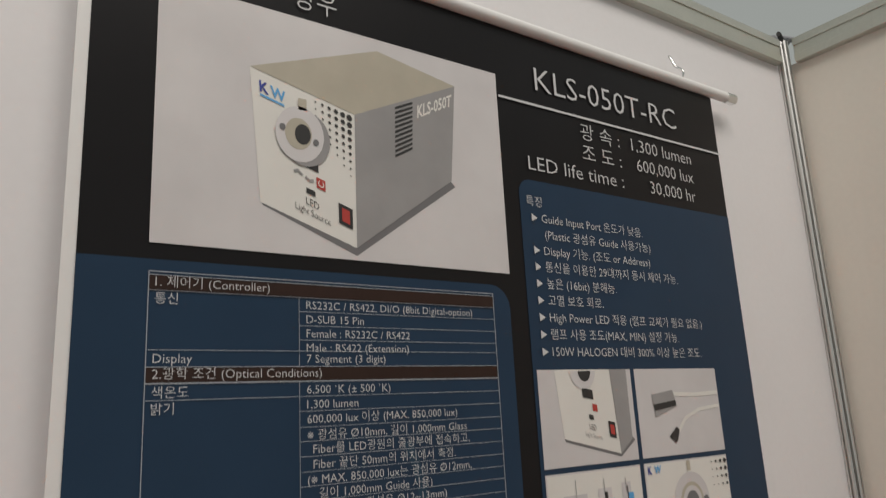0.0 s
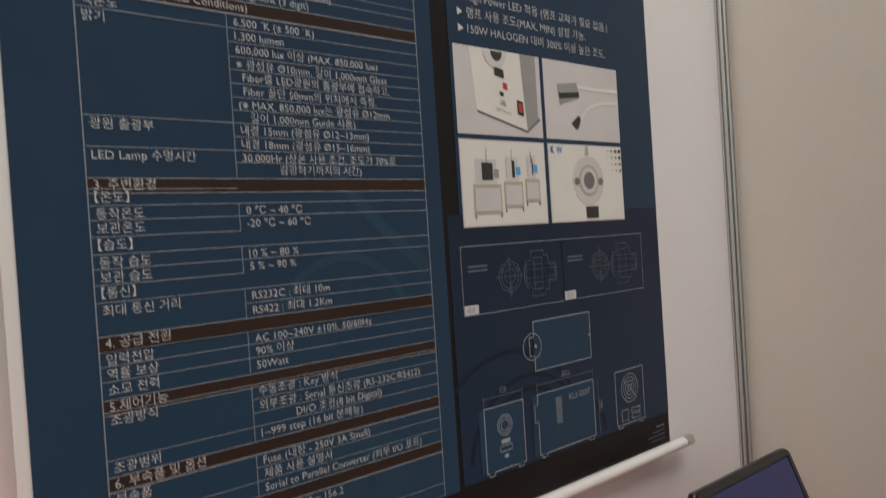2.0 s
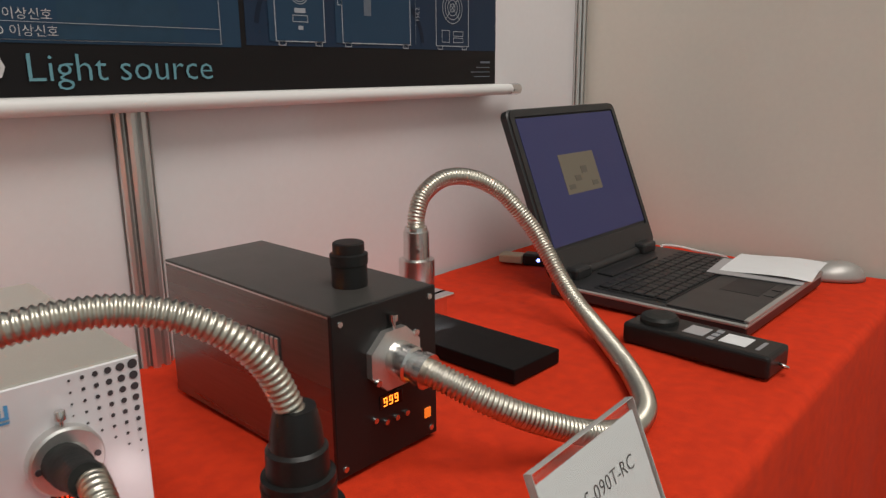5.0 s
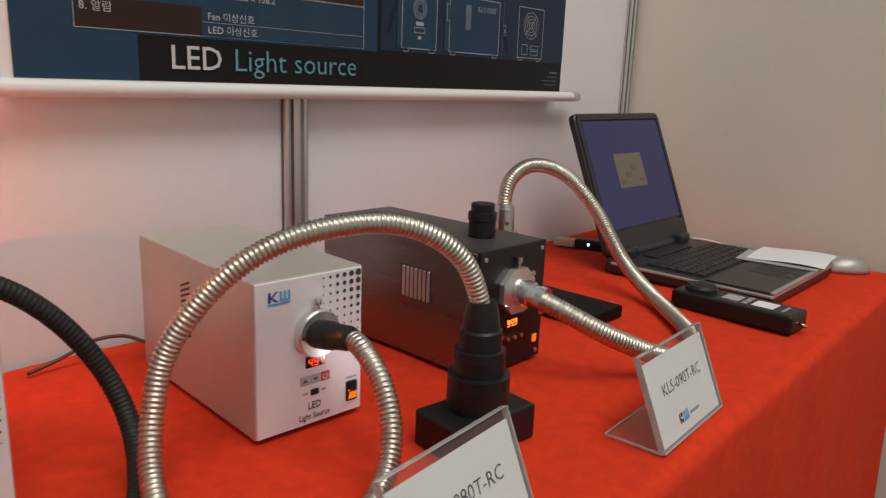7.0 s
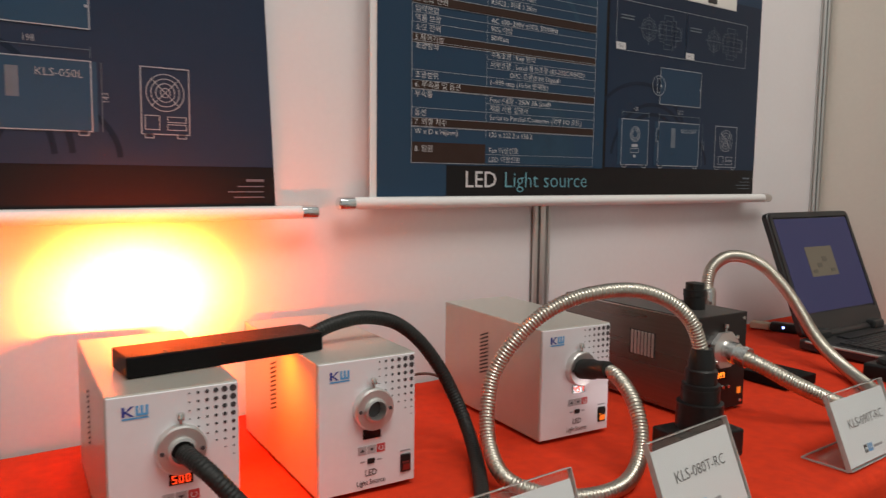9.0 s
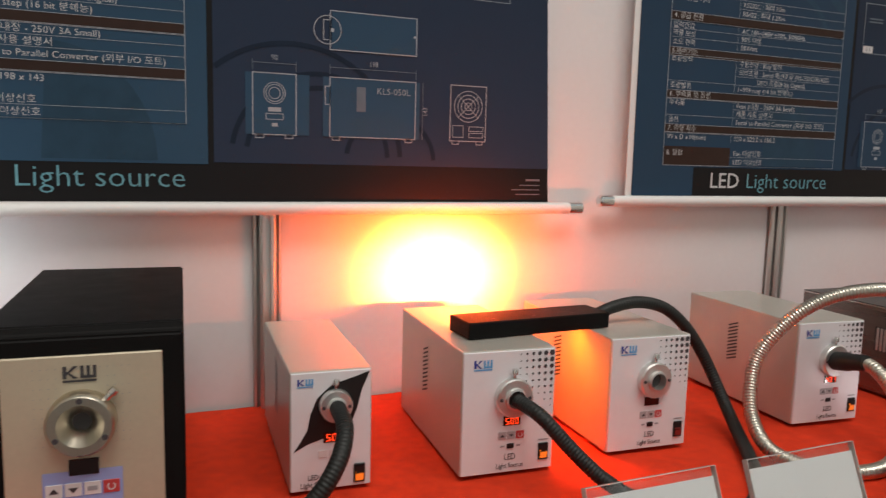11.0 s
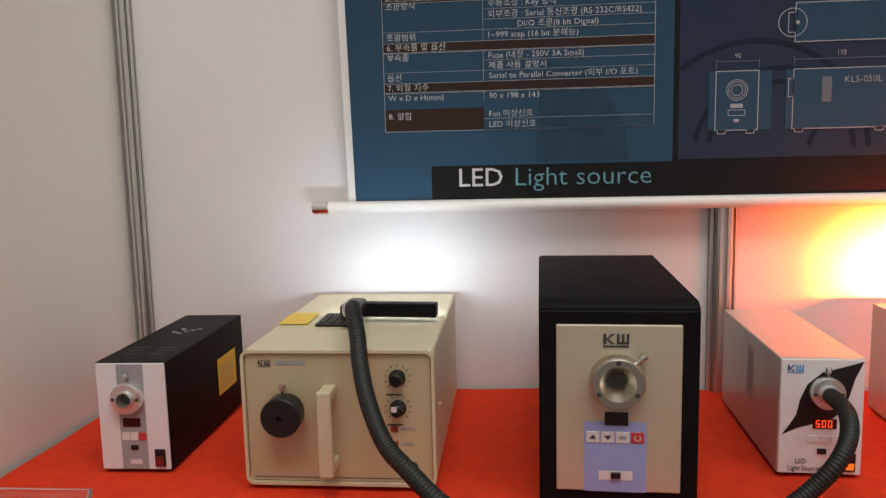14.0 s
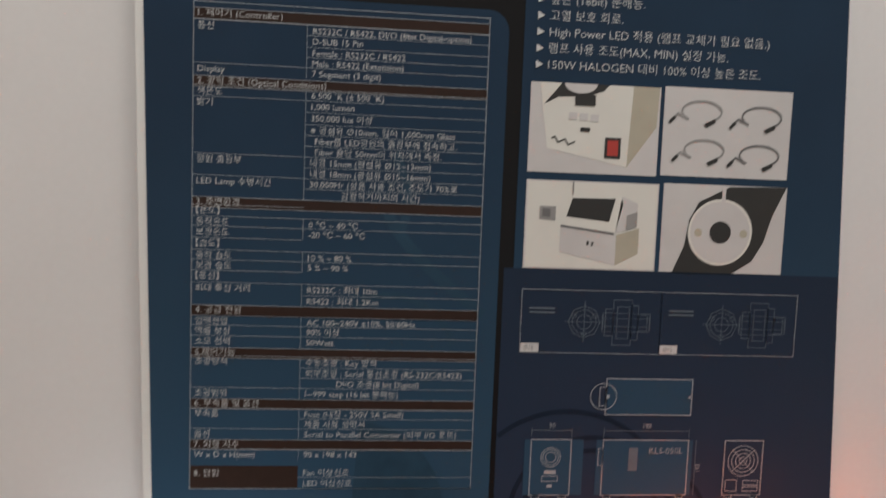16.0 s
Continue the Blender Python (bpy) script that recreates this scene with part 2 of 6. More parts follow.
def lathe(bm, profile, origin, axis, seg=28):
    """Turns a profile of (distance along the axis, radius) round an axis, with crisp steps; open ends are closed."""
    w = Vector(axis).normalized()
    u = w.orthogonal().normalized()
    v = w.cross(u)
    rings = [[bm.verts.new(Vector(origin) + w * d + (u * math.cos(a) + v * math.sin(a)) * max(r, 1e-5)) for a in (2 * math.pi * k / seg for k in range(seg))] for d, r in profile]
    for a, b in zip(rings, rings[1:]):
        for k in range(seg):
            bm.faces.new((a[k], a[(k + 1) % seg], b[(k + 1) % seg], b[k])).smooth = True
    bm.faces.new(rings[0])
    bm.faces.new(rings[-1])
    for n, a in enumerate(rings):
        if 0 < n < len(rings) - 1:
            p, q, r = (Vector(profile[n + e]) for e in (-1, 0, 1))
            if (q - p).length and (r - q).length and (q - p).angle(r - q) < 0.6:
                continue
        for k in range(seg):
            bm.edges.get((a[k], a[(k + 1) % seg])).smooth = False
    return bm


def smooth_path(pts, step):
    """Points at even steps along a rounded curve through pts."""
    P = [Vector(p) for p in pts]
    P = [2 * P[0] - P[1]] + P + [2 * P[-1] - P[-2]]
    dense = []
    for a, b, c, d in zip(P, P[1:], P[2:], P[3:]):
        for k in range(24):
            t = k / 24
            dense.append(0.5 * (2 * b + (c - a) * t + (2 * a - 5 * b + 4 * c - d) * t * t + (3 * b - a - 3 * c + d) * t ** 3))
    dense.append(P[-2])
    for _ in range(6):
        dense = [dense[0]] + [(p + 2 * q + r) / 4 for p, q, r in zip(dense, dense[1:], dense[2:])] + [dense[-1]]
    out, left = [dense[0]], step
    for p, q in zip(dense, dense[1:]):
        d = (q - p).length
        s = left
        while s <= d:
            out.append(p.lerp(q, s / d))
            s += step
        left = s - d
    return out


def hose(bm, pts, radius, pitch=0.0, depth=0.0, seg=14, floor=None):
    """A hose along a curve; with a pitch it is ribbed."""
    n = 4 if pitch else 1
    path = smooth_path(pts, pitch / n if pitch else 0.006)
    if floor is not None:
        path = [Vector((p.x, p.y, max(p.z, floor + radius))) for p in path]
    up = Vector((0.1, 0.2, 1)).normalized()
    rings = []
    for k, p in enumerate(path):
        d = (path[min(k + 1, len(path) - 1)] - path[max(k - 1, 0)]).normalized()
        up = (up - d * up.dot(d)).normalized()
        side = d.cross(up)
        r = radius - (depth if pitch and k % 4 == 0 else depth * 0.35 if pitch and k % 2 == 1 else 0)
        rings.append([bm.verts.new(p + (up * math.cos(a) + side * math.sin(a)) * r) for a in (2 * math.pi * j / seg for j in range(seg))])
    for a, b in zip(rings, rings[1:]):
        for j in range(seg):
            bm.faces.new((a[j], a[(j + 1) % seg], b[(j + 1) % seg], b[j])).smooth = True
    bm.faces.new(rings[0])
    bm.faces.new(rings[-1])
    return bm


def flat(bm, pts, y=0.0):
    """A flat printed shape facing the viewer's side (-y), from (x, z) corners."""
    bm.faces.new([bm.verts.new((x, y, z)) for x, z in pts])
    return bm


def rect(bm, x0, x1, z0, z1, y=0.0):
    return flat(bm, ((x0, z0), (x1, z0), (x1, z1), (x0, z1)), y)


def stroke(bm, pts, w, y=0.0, closed=False):
    """A printed line of width w through (x, z) points, mitred at its corners."""
    P = [Vector(p) for p in pts]
    n = len(P)
    left, right = [], []
    for k, p in enumerate(P):
        a = P[k - 1] if k or closed else None
        b = P[(k + 1) % n] if k < n - 1 or closed else None
        d0 = (p - a).normalized() if a is not None else (b - p).normalized()
        d1 = (b - p).normalized() if b is not None else d0
        m = Vector((-d0.y - d1.y, d0.x + d1.x))
        m = m.normalized() if m.length > 1e-6 else Vector((-d0.y, d0.x))
        m = m * (w / 2) / max(0.35, m.dot(Vector((-d0.y, d0.x))))
        left.append(bm.verts.new((p.x + m.x, y, p.y + m.y)))
        right.append(bm.verts.new((p.x - m.x, y, p.y - m.y)))
    for k in range(n if closed else n - 1):
        q = (k + 1) % n
        bm.faces.new((left[k], right[k], right[q], left[q]))
    return bm


def outline(bm, x0, x1, z0, z1, w, y=0.0):
    return stroke(bm, ((x0, z0), (x1, z0), (x1, z1), (x0, z1)), w, y, True)


def ring(bm, x, z, r, w, y=0.0, n=28, a0=0.0, a1=360.0, sx=1.0):
    pts = [(x + sx * r * math.cos(radians(a0 + (a1 - a0) * k / n)), z + r * math.sin(radians(a0 + (a1 - a0) * k / n))) for k in range(n + 1)]
    return stroke(bm, pts, w, y)


def disc(bm, x, z, r, y=0.0, n=24, sx=1.0):
    return flat(bm, [(x + sx * r * math.cos(2 * math.pi * k / n), z + r * math.sin(2 * math.pi * k / n)) for k in range(n)], y)


TYPE = bpy.data.objects.new("lettering", bpy.data.curves.new("lettering", "FONT"))
TYPE.data.size, TYPE.data.resolution_u, TYPE.data.space_line = 1.0, 2, 4.0
GLYPHS = {}


def typeset(lines, bold=0.0):
    """Sets lines in the built-in font all at once and keeps their outlines by line."""
    lines = [w for w in dict.fromkeys(lines) if w.strip() and (w, bold) not in GLYPHS]
    if not lines:
        return
    TYPE.data.body, TYPE.data.offset = "\n".join(lines), bold - 0.008
    me = bpy.data.meshes.new_from_object(TYPE)
    made = [([], [], {}) for _ in lines]
    row = [min(len(lines) - 1, max(0, int((2.0 - v.co.y) / 4.0))) for v in me.vertices]
    for v in me.vertices:
        co, _, place = made[row[v.index]]
        place[v.index] = len(co)
        co.append((v.co.x, v.co.y + 4.0 * row[v.index]))
    for f in me.polygons:
        _, faces, place = made[row[f.vertices[0]]]
        faces.append([place[k] for k in f.vertices])
    for w, (co, faces, _) in zip(lines, made):
        GLYPHS[w, bold] = co, faces
    bpy.data.meshes.remove(me)


def letters(bm, body, x, z, height, y=0.0, align="LEFT", squeeze=0.82, width=None, m=None, bold=0.0):
    """Adds lettering in the built-in font, facing -y: capitals of that height, the baseline at z. width: its length, if known."""
    if (body, bold) not in GLYPHS:
        typeset([body], bold)
    co, faces = GLYPHS[body, bold]
    s = height / 0.70
    if co:
        lo, hi = min(c[0] for c in co), max(c[0] for c in co)
        sx = width / (hi - lo) if width else s * squeeze
        shift = {"LEFT": -lo, "RIGHT": -hi, "CENTER": -(lo + hi) / 2}[align] + 0.25 * (len(body) - len(body.lstrip()))
        vs = []
        for c in co:
            p = Vector((x + (c[0] + shift) * sx, y, z + c[1] * s))
            vs.append(bm.verts.new(m @ p if m is not None else p))
        for f in faces:
            try:
                bm.faces.new([vs[k] for k in f])
            except ValueError:
                pass
    return bm


B = bmesh.new

# ---- the booth: floor, system walls, posts and rails ----
tagged(part("floor", box(B(), -3, 6, -6, 3, -0.05, 0.0), M_CARPET), "grey carpet on the hall floor", "floor", kind="structure")

XL, XR, TOP = 0.036, 2.973, 2.425


def post_profile(r, e):
    """Corners of an eight-sided extrusion with a slot in each side."""
    pts = []
    for k in range(8):
        a = math.pi / 4 * k
        n, s = Vector((math.cos(a), math.sin(a))), Vector((-math.sin(a), math.cos(a)))
        h = r * math.tan(math.pi / 8)
        for u, d in ((-h * 0.98, 0), (-e, 0), (-e, 0.4 * r), (e, 0.4 * r), (e, 0), (h * 0.98, 0)):
            pts.append(n * (r - d) + s * u)
    return pts


def aluminium_post(x, y, r=0.020, e=0.0036):
    root = thing("aluminium_post", pose(x, y, 0), "eight-sided slotted aluminium wall post", "post", "booth wall posts", "structure")
    bm = B()
    low, high = [[bm.verts.new((p.x, p.y, z)) for p in post_profile(r, e)] for z in (0, TOP)]
    for k in range(len(low)):
        bm.faces.new((low[k], low[(k + 1) % len(low)], high[(k + 1) % len(low)], high[k]))
    bm.faces.new(high)
    part("extrusion", bm, M_ALU, root)
    # Dark grey core paints in the shade inside the slots
    part("core", box(B(), -0.5 * r, 0.5 * r, -0.5 * r, 0.5 * r, 0.001, TOP - 0.004), M_GROOVE, root, "dark core painted as shade inside the slots")
    return root


for px, py in ((0.053, 0.019), (2.958, 0.019)):
    aluminium_post(px, py, 0.0130, 0.0020)
for px, py in ((0.993, 0.024), (1.992, 0.024), (0.007, -0.97), (2.988, -0.97), (0.007, -1.96), (2.988, -1.96)):
    aluminium_post(px, py)


def wall(name, spans, m, material, label, ends):
    """A row of laminate panels between posts: local x along the wall, -y its face."""
    root = thing(name, m, label, "wall", kind="structure")
    for a, b in spans:
        part("panel", box(B(), a, b, 0.0, 0.004, 0.06, TOP - 0.05, 0.0006, 1), material, root)
        a, b = max(a, ends[0]), min(b, ends[1])
        for z0, z1 in ((0.01, 0.06), (TOP - 0.055, TOP)):
            bm = box(B(), a, b, -0.014, 0.018, z0, z1, 0.001, 1)
            box(bm, a, b, -0.0165, -0.013, z0 + 0.001, z0 + 0.017, 0.0005, 1)
            box(bm, a, b, -0.0165, -0.013, z1 - 0.018, z1 - 0.001, 0.0005, 1)
            part("rail", bm, M_RAIL, root, "slotted aluminium rail")
    return root


wall("wall_north", ((0.030, 0.973), (1.013, 1.972), (2.012, 2.972)), pose(0, 0.026, 0), M_WALL, "white laminate back wall of the booth", (0.066, 2.938))
wall("wall_east", ((-0.032, 0.950), (0.992, 1.94), (1.98, 2.9)), pose(XR, 0.0, 0, 0, 0, -90), M_SIDE, "beige laminate side wall of the booth", (0.006, 2.9))
wall("wall_west", ((-0.950, 0.032), (-1.94, -0.992), (-2.9, -1.98)), pose(XL, 0.0, 0, 0, 0, 90), M_WEST, "cream-white laminate side wall of the booth", (-2.9, -0.006))

root = thing("power_cable", pose(2.6, 0.05, TOP), "grey power cables laid over the wall rail", "cable")
part("strand", hose(B(), ((0.335, -0.03, 0.008), (0.39, 0.0, 0.02), (0.47, 0.03, 0.075), (0.62, 0.02, 0.10), (0.9, -0.1, 0.10)), 0.006), M_GREYPRINT, root)
part("strand", hose(B(), ((0.33, -0.045, 0.008), (0.40, -0.02, 0.016), (0.49, 0.0, 0.06), (0.65, -0.02, 0.08), (0.9, -0.16, 0.08)), 0.005), M_DARK, root)

# ---- the table ----


def cloth_height(x, y):
    return 0.0022 * noise.noise((x * 7, y * 9, 0.3)) + 0.0010 * noise.noise((x * 23, y * 19, 2.0))


def tablecloth():
    root = thing("tablecloth", pose(0, 0, 0), "red cloth spread over the long display table", "tablecloth")
    nx, x0, x1, yb, yf, rr = 220, 0.045, 2.955, 0.018, -0.615, 0.016
    prof = [(yb, TZ)] + [(yb + (yf + rr - yb) * k / 26, TZ) for k in range(1, 27)]
    prof += [(yf + rr - rr * math.sin(a), TZ - rr + rr * math.cos(a)) for a in (math.pi / 10 * k for k in range(1, 6))]
    prof += [(yf, TZ - rr - (TZ - rr - 0.015) * k / 16) for k in range(1, 17)]
    rows = []
    bm = B()
    for j, (y, z) in enumerate(prof):
        row = []
        for i in range(nx + 1):
            x = x0 + (x1 - x0) * i / nx
            yy, zz = y, z
            if j <= 26:
                zz += cloth_height(x, y)
            else:
                drop = max(0.0, (TZ - 0.02 - z) / 0.7)
                fold = math.sin(x * 26 + 2.2 * noise.noise((x * 2.1, 0, 0))) * (0.4 + 0.6 * noise.noise((x * 1.3, 5, 0)))
                yy += -0.045 * drop ** 0.7 * (fold + 0.5) * 0.6
            row.append(bm.verts.new((x, yy, zz)))
        rows.append(row)
    for a, b in zip(rows, rows[1:]):
        for i in range(nx):
            bm.faces.new((a[i], a[i + 1], b[i + 1], b[i])).smooth = True
    ob = part("cloth", bm, M_CLOTH, root)
    return root


tablecloth()
root = thing("display_table", pose(1.5, -0.3, 0), "long plywood table under the red cloth", "table")
part("tabletop", box(B(), -1.44, 1.44, -0.295, 0.305, 0.71, TZ - 0.008, 0.003), M_WOOD, root)
for lx in (-1.38, 0, 1.38):
    for ly in (-0.25, 0.25):
        part("leg", box(B(), lx - 0.02, lx + 0.02, ly - 0.02, ly + 0.02, 0.0, 0.71, 0.003), M_ALU, root)

# ---- the two printed banners ----


def rail_bar(bm, x0, x1, z, r=0.0095):
    return lathe(bm, ((0, r * 0.9), (0.001, r), (x1 - x0 - 0.001, r), (x1 - x0, r * 0.9)), (x0, -0.004, z), (1, 0, 0), 18)


def caps(root, x0, x1, z):
    for x, d in ((x0, -1), (x1, 1)):
        part("end_cap", lathe(B(), ((-0.004, 0.0102), (0.018, 0.0106), (0.021, 0.0102), (0.023, 0.007)), (x, -0.004, z), (d, 0, 0), 18), M_CHROME, root, "chrome end cap")


SECTIONS = (  # title bars of the lower sections: height and wording
    (1.577, "3. 주변환경"), (1.425, "4. 공급 전원"), (1.364, "5.제어기능"), (1.290, "6. 부속품 및 옵션"), (1.230, "7. 외형 치수"))
LINES = (  # height, left column, right column
    (1.565, "【온도】", ""), (1.549, "동작온도", "0 ℃ ~ 40 ℃"), (1.535, "보관온도", "-20 ℃ ~ 60 ℃"), (1.519, "【습도】", ""),
    (1.502, "동작 습도", "10 % ~ 80 %"), (1.488, "보관 습도", "5 % ~ 90 %"), (1.473, "【통신】", ""), (1.456, "최대 통신 거리", "RS232C : 최대 10m"),
    (1.440, "", "RS422 : 최대 1.2Km"), (1.409, "입력전압", "AC 100~240V ±10%, 50/60Hz"), (1.395, "역률 보상", "90% 이상"), (1.380, "소모 전력", "50Watt"),
    (1.351, "조광방식", "수동조광 : Key 방식"), (1.335, "", "외부조광 : Serial 통신조광 (RS-232C/RS422)"), (1.320, "", "              DI/O 조광(8 bit Digital)"),
    (1.305, "조광범위", "1~999 step (16 bit 분해능)"), (1.275, "부속품", "Fuse (내장 - 250V 3A Small)"), (1.260, "", "제품 사용 설명서"),
    (1.245, "옵션", "Serial to Parallel Converter (외부 I/O 포트)"))


def banner(x0, x1, zb, zt, table, head, lines, shift, size_text, features, feat_top, extra):
    """One banner. table: its three column edges and top; head: the opening section's rows; shift: how far the lower rows move."""
    ox = (x0 + x1) / 2
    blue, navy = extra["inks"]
    root = thing("banner", pose(ox, 0, zb), extra["label"], "banner", "product banners on the back wall")
    X = lambda x: x - ox
    Z = lambda z: z - zb
    lean, taper = extra["edges"]
    left = lambda z: X(x0) + lean * z
    right = lambda z: X(x1) + taper * z
    H = zt - zb
    part("sheet", slab(B(), [(left(0) - 0.012, -0.004), (right(0), -0.004), (right(H), H + 0.004), (left(H) - 0.012, H + 0.004)], 0.0, 0.0012), M_SHEET, root, "white banner vinyl")
    part("black_print", flat(B(), [(left(0), 0), (right(0), 0), (right(H), H), (left(H), H)], -0.0008), M_INKBLACK, root)
    c0, c1, c2, ctop = table
    # blue ground behind the specification table, with a rounded corner, and behind the feature list
    pr = c2 + 0.028
    corner = [(X(pr) - 0.03 + 0.03 * math.cos(radians(a)), Z(ctop + 0.012) - 0.03 + 0.03 * math.sin(radians(a))) for a in range(0, 91, 15)]
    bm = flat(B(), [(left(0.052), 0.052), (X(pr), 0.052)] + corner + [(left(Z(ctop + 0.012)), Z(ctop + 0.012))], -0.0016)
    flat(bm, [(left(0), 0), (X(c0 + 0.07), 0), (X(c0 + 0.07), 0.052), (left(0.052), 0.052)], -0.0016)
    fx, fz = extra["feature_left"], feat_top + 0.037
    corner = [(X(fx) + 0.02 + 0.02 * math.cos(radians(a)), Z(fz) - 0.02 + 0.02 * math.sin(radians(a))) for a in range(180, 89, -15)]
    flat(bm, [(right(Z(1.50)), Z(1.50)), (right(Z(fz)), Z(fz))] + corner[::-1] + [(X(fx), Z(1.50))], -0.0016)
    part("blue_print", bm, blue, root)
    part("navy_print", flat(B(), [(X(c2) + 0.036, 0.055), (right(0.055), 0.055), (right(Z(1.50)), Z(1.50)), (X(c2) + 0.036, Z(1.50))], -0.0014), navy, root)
    # pale loops of light guide printed into the ground
    mid = X(c0) + 0.25
    swirl = lambda b: part("swirl_print", b, M_INKSWIRL, root)
    swirl(stroke(B(), [(mid + 0.03 + 0.02 * math.sin(k * 0.5), Z(1.66) - 0.022 * k) for k in range(6)], 0.012, -0.0018))
    swirl(stroke(B(), [(mid + 0.02 + 0.145 * (k / 11) ** 1.4, Z(1.58) - 0.15 * (k / 11)) for k in range(12)], 0.016, -0.0019))
    swirl(ring(B(), mid + 0.03, Z(1.36), 0.095, 0.010, -0.0020, 24, 15, 185))
    swirl(flat(B(), [(mid - 0.02, 0.056)] + [(mid - 0.01 + 0.13 * math.sin(radians(a)), 0.056 + 0.15 * math.cos(radians(a))) for a in range(0, 91, 10)], -0.0019))
    dx = X(extra["draw"][0])
    for k, (cx, r, a1) in enumerate(((0.10, 0.105, 170), (0.10, 0.125, 170), (0.06, 0.165, 130), (0.21, 0.07, 170))):
        part("cable_print", ring(B(), dx + cx, 0.06, r, 0.007, -0.0018 - 0.0001 * k, 30, 4, a1), M_INKDEEP, root)
    for a, b in ((-0.005, 0.085), (0.105, 0.255)):
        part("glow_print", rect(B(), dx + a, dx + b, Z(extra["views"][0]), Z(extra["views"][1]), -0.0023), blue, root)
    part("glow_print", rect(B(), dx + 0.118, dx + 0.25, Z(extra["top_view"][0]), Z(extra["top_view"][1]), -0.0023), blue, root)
    # specification table
    grid, text = B(), B()
    y1, y2, y3 = -0.0022, -0.0027, -0.0033
    for z, words in [h for h in head if len(h) == 2] + [(z + shift, w) for z, w in SECTIONS]:
        part("title_bar", rect(B(), X(c0), X(c2), Z(z) - 0.004, Z(z) + 0.0108, y1), M_INKBROWN, root)
        letters(text, words, X(c0) + 0.006, Z(z), 0.0088, y3, squeeze=1.03)
        for e in (-0.004, 0.0108):
            stroke(grid, ((X(c0), Z(z) + e), (X(c2), Z(z) + e)), 0.0007, y2)
    rows = [h for h in head if len(h) == 3] + [(z + shift, a, b) for z, a, b in LINES] + [(1.215 + shift, "W x D x H(mm)", size_text)]
    last = 1.168 + shift
    for k, (z, a, b) in enumerate(rows):
        if a:
            letters(text, a, X(c0) + 0.006, Z(z), 0.0086, y3, squeeze=1.03)
            stroke(grid, ((X(c0), Z(z) + 0.0122), (X(c1), Z(z) + 0.0122)), 0.0006, y2)
        if b:
            letters(text, b, X(c1) + 0.008, Z(z), 0.0086, y3, squeeze=1.03)
            stroke(grid, ((X(c1), Z(z) + 0.0122), (X(c2), Z(z) + 0.0122)), 0.0006, y2)
            stroke(grid, ((X(c1), Z(z) - 0.003), (X(c1), Z(z) + 0.0122)), 0.0006, y2)
    part("title_bar", rect(B(), X(c0), X(c1), Z(last), Z(last) + 0.034, y1), M_INKBROWN, root)
    letters(text, "8. 알람", X(c0) + 0.006, Z(last) + 0.019, 0.0088, y3, squeeze=1.03)
    for k, w in enumerate(("LED 이상신호", "Fan 이상신호")):
        letters(text, w, X(c1) + 0.008, Z(last) + 0.004 + 0.016 * k, 0.0086, y3, squeeze=1.03)
        stroke(grid, ((X(c1), Z(last) + 0.017 * k), (X(c2), Z(last) + 0.017 * k)), 0.0006, y2)
    outline(grid, X(c0), X(c2), Z(last), Z(ctop), 0.0009, y2)
    # feature list
    for k, words in enumerate(features):
        z = feat_top - 0.0228 * k
        if words.startswith("▶"):
            flat(text, [(X(fx) + 0.018, Z(z)), (X(fx) + 0.018, Z(z) + 0.011), (X(fx) + 0.0285, Z(z) + 0.0055)], y3)
            words = words[1:]
        letters(text, words.strip(), X(fx) + (0.036 if k else 0.010) + (0.004 if words.startswith("(") else 0), Z(z), 0.0118, y3, squeeze=1.02)
    for words, x, z, h, align, width in extra["title"]:
        letters(text, words, X(x), Z(z), h, y3, align, squeeze=0.80, width=width)
    if extra["title"]:
        stroke(text, ((X(extra["rule"]), Z(2.112)), (right(Z(2.112)), Z(2.112))), 0.0035, y3)
    lx, lz = extra["led"]
    letters(text, "LED", X(lx), Z(lz), 0.028, y3, width=0.067, bold=0.012)
    part("lettering", text, M_INKWHITE, root, "white printed lettering")
    part("light_source_lettering", letters(B(), "Light source", X(lx) + 0.087, Z(lz), 0.028, y3, width=0.204), M_INKTEAL, root, "teal printed lettering")
    # dimension drawings
    d = extra["draw"]
    sx = lambda x: X(d[0]) + x * d[1]
    faint = B()
    ln = B()
    zt2, zb2 = extra["dr"]
    for a, b in ((0.0, 0.5), (0.5, 1.0)):
        xa, xb = sx(0.43 * a - 0.02), sx(0.43 * b - 0.02)
        outline(grid, xa, xb, Z(zb2), Z(zt2), 0.0008, y2)
        cx, cz, q = xa + 0.095, Z((zb2 + zt2) / 2), xb - 0.055
        face, cut = B(), B()
        for r, n in ((0.011, 18), (0.018, 18), (0.024, 8)):
            ring(face, cx, cz, r, 0.0008, y2, n)
        stroke(face, ((cx - 0.030, cz), (cx + 0.030, cz)), 0.0008, y2)
        stroke(face, ((cx, cz - 0.030), (cx, cz + 0.030)), 0.0008, y2)
        for a2 in (30, 150, 270):
            ring(face, cx + 0.018 * math.cos(radians(a2)), cz + 0.018 * math.sin(radians(a2)), 0.0035, 0.0007, y2, 10)
        tagged(part("faint_drawing", face, M_INKFAINT, root), kind="stuff")
        for u0, u1, v in ((-0.030, -0.018, 0.020), (-0.018, 0.010, 0.034), (-0.012, 0.006, 0.024), (0.010, 0.020, 0.026), (0.020, 0.034, 0.012)):
            outline(cut, q + u0, q + u1, cz - v, cz + v, 0.0008, y2)
        for v in (-0.014, -0.006, 0.006, 0.014):
            stroke(cut, ((q - 0.034, cz + v), (q + 0.038, cz + v)), 0.0006, y2)
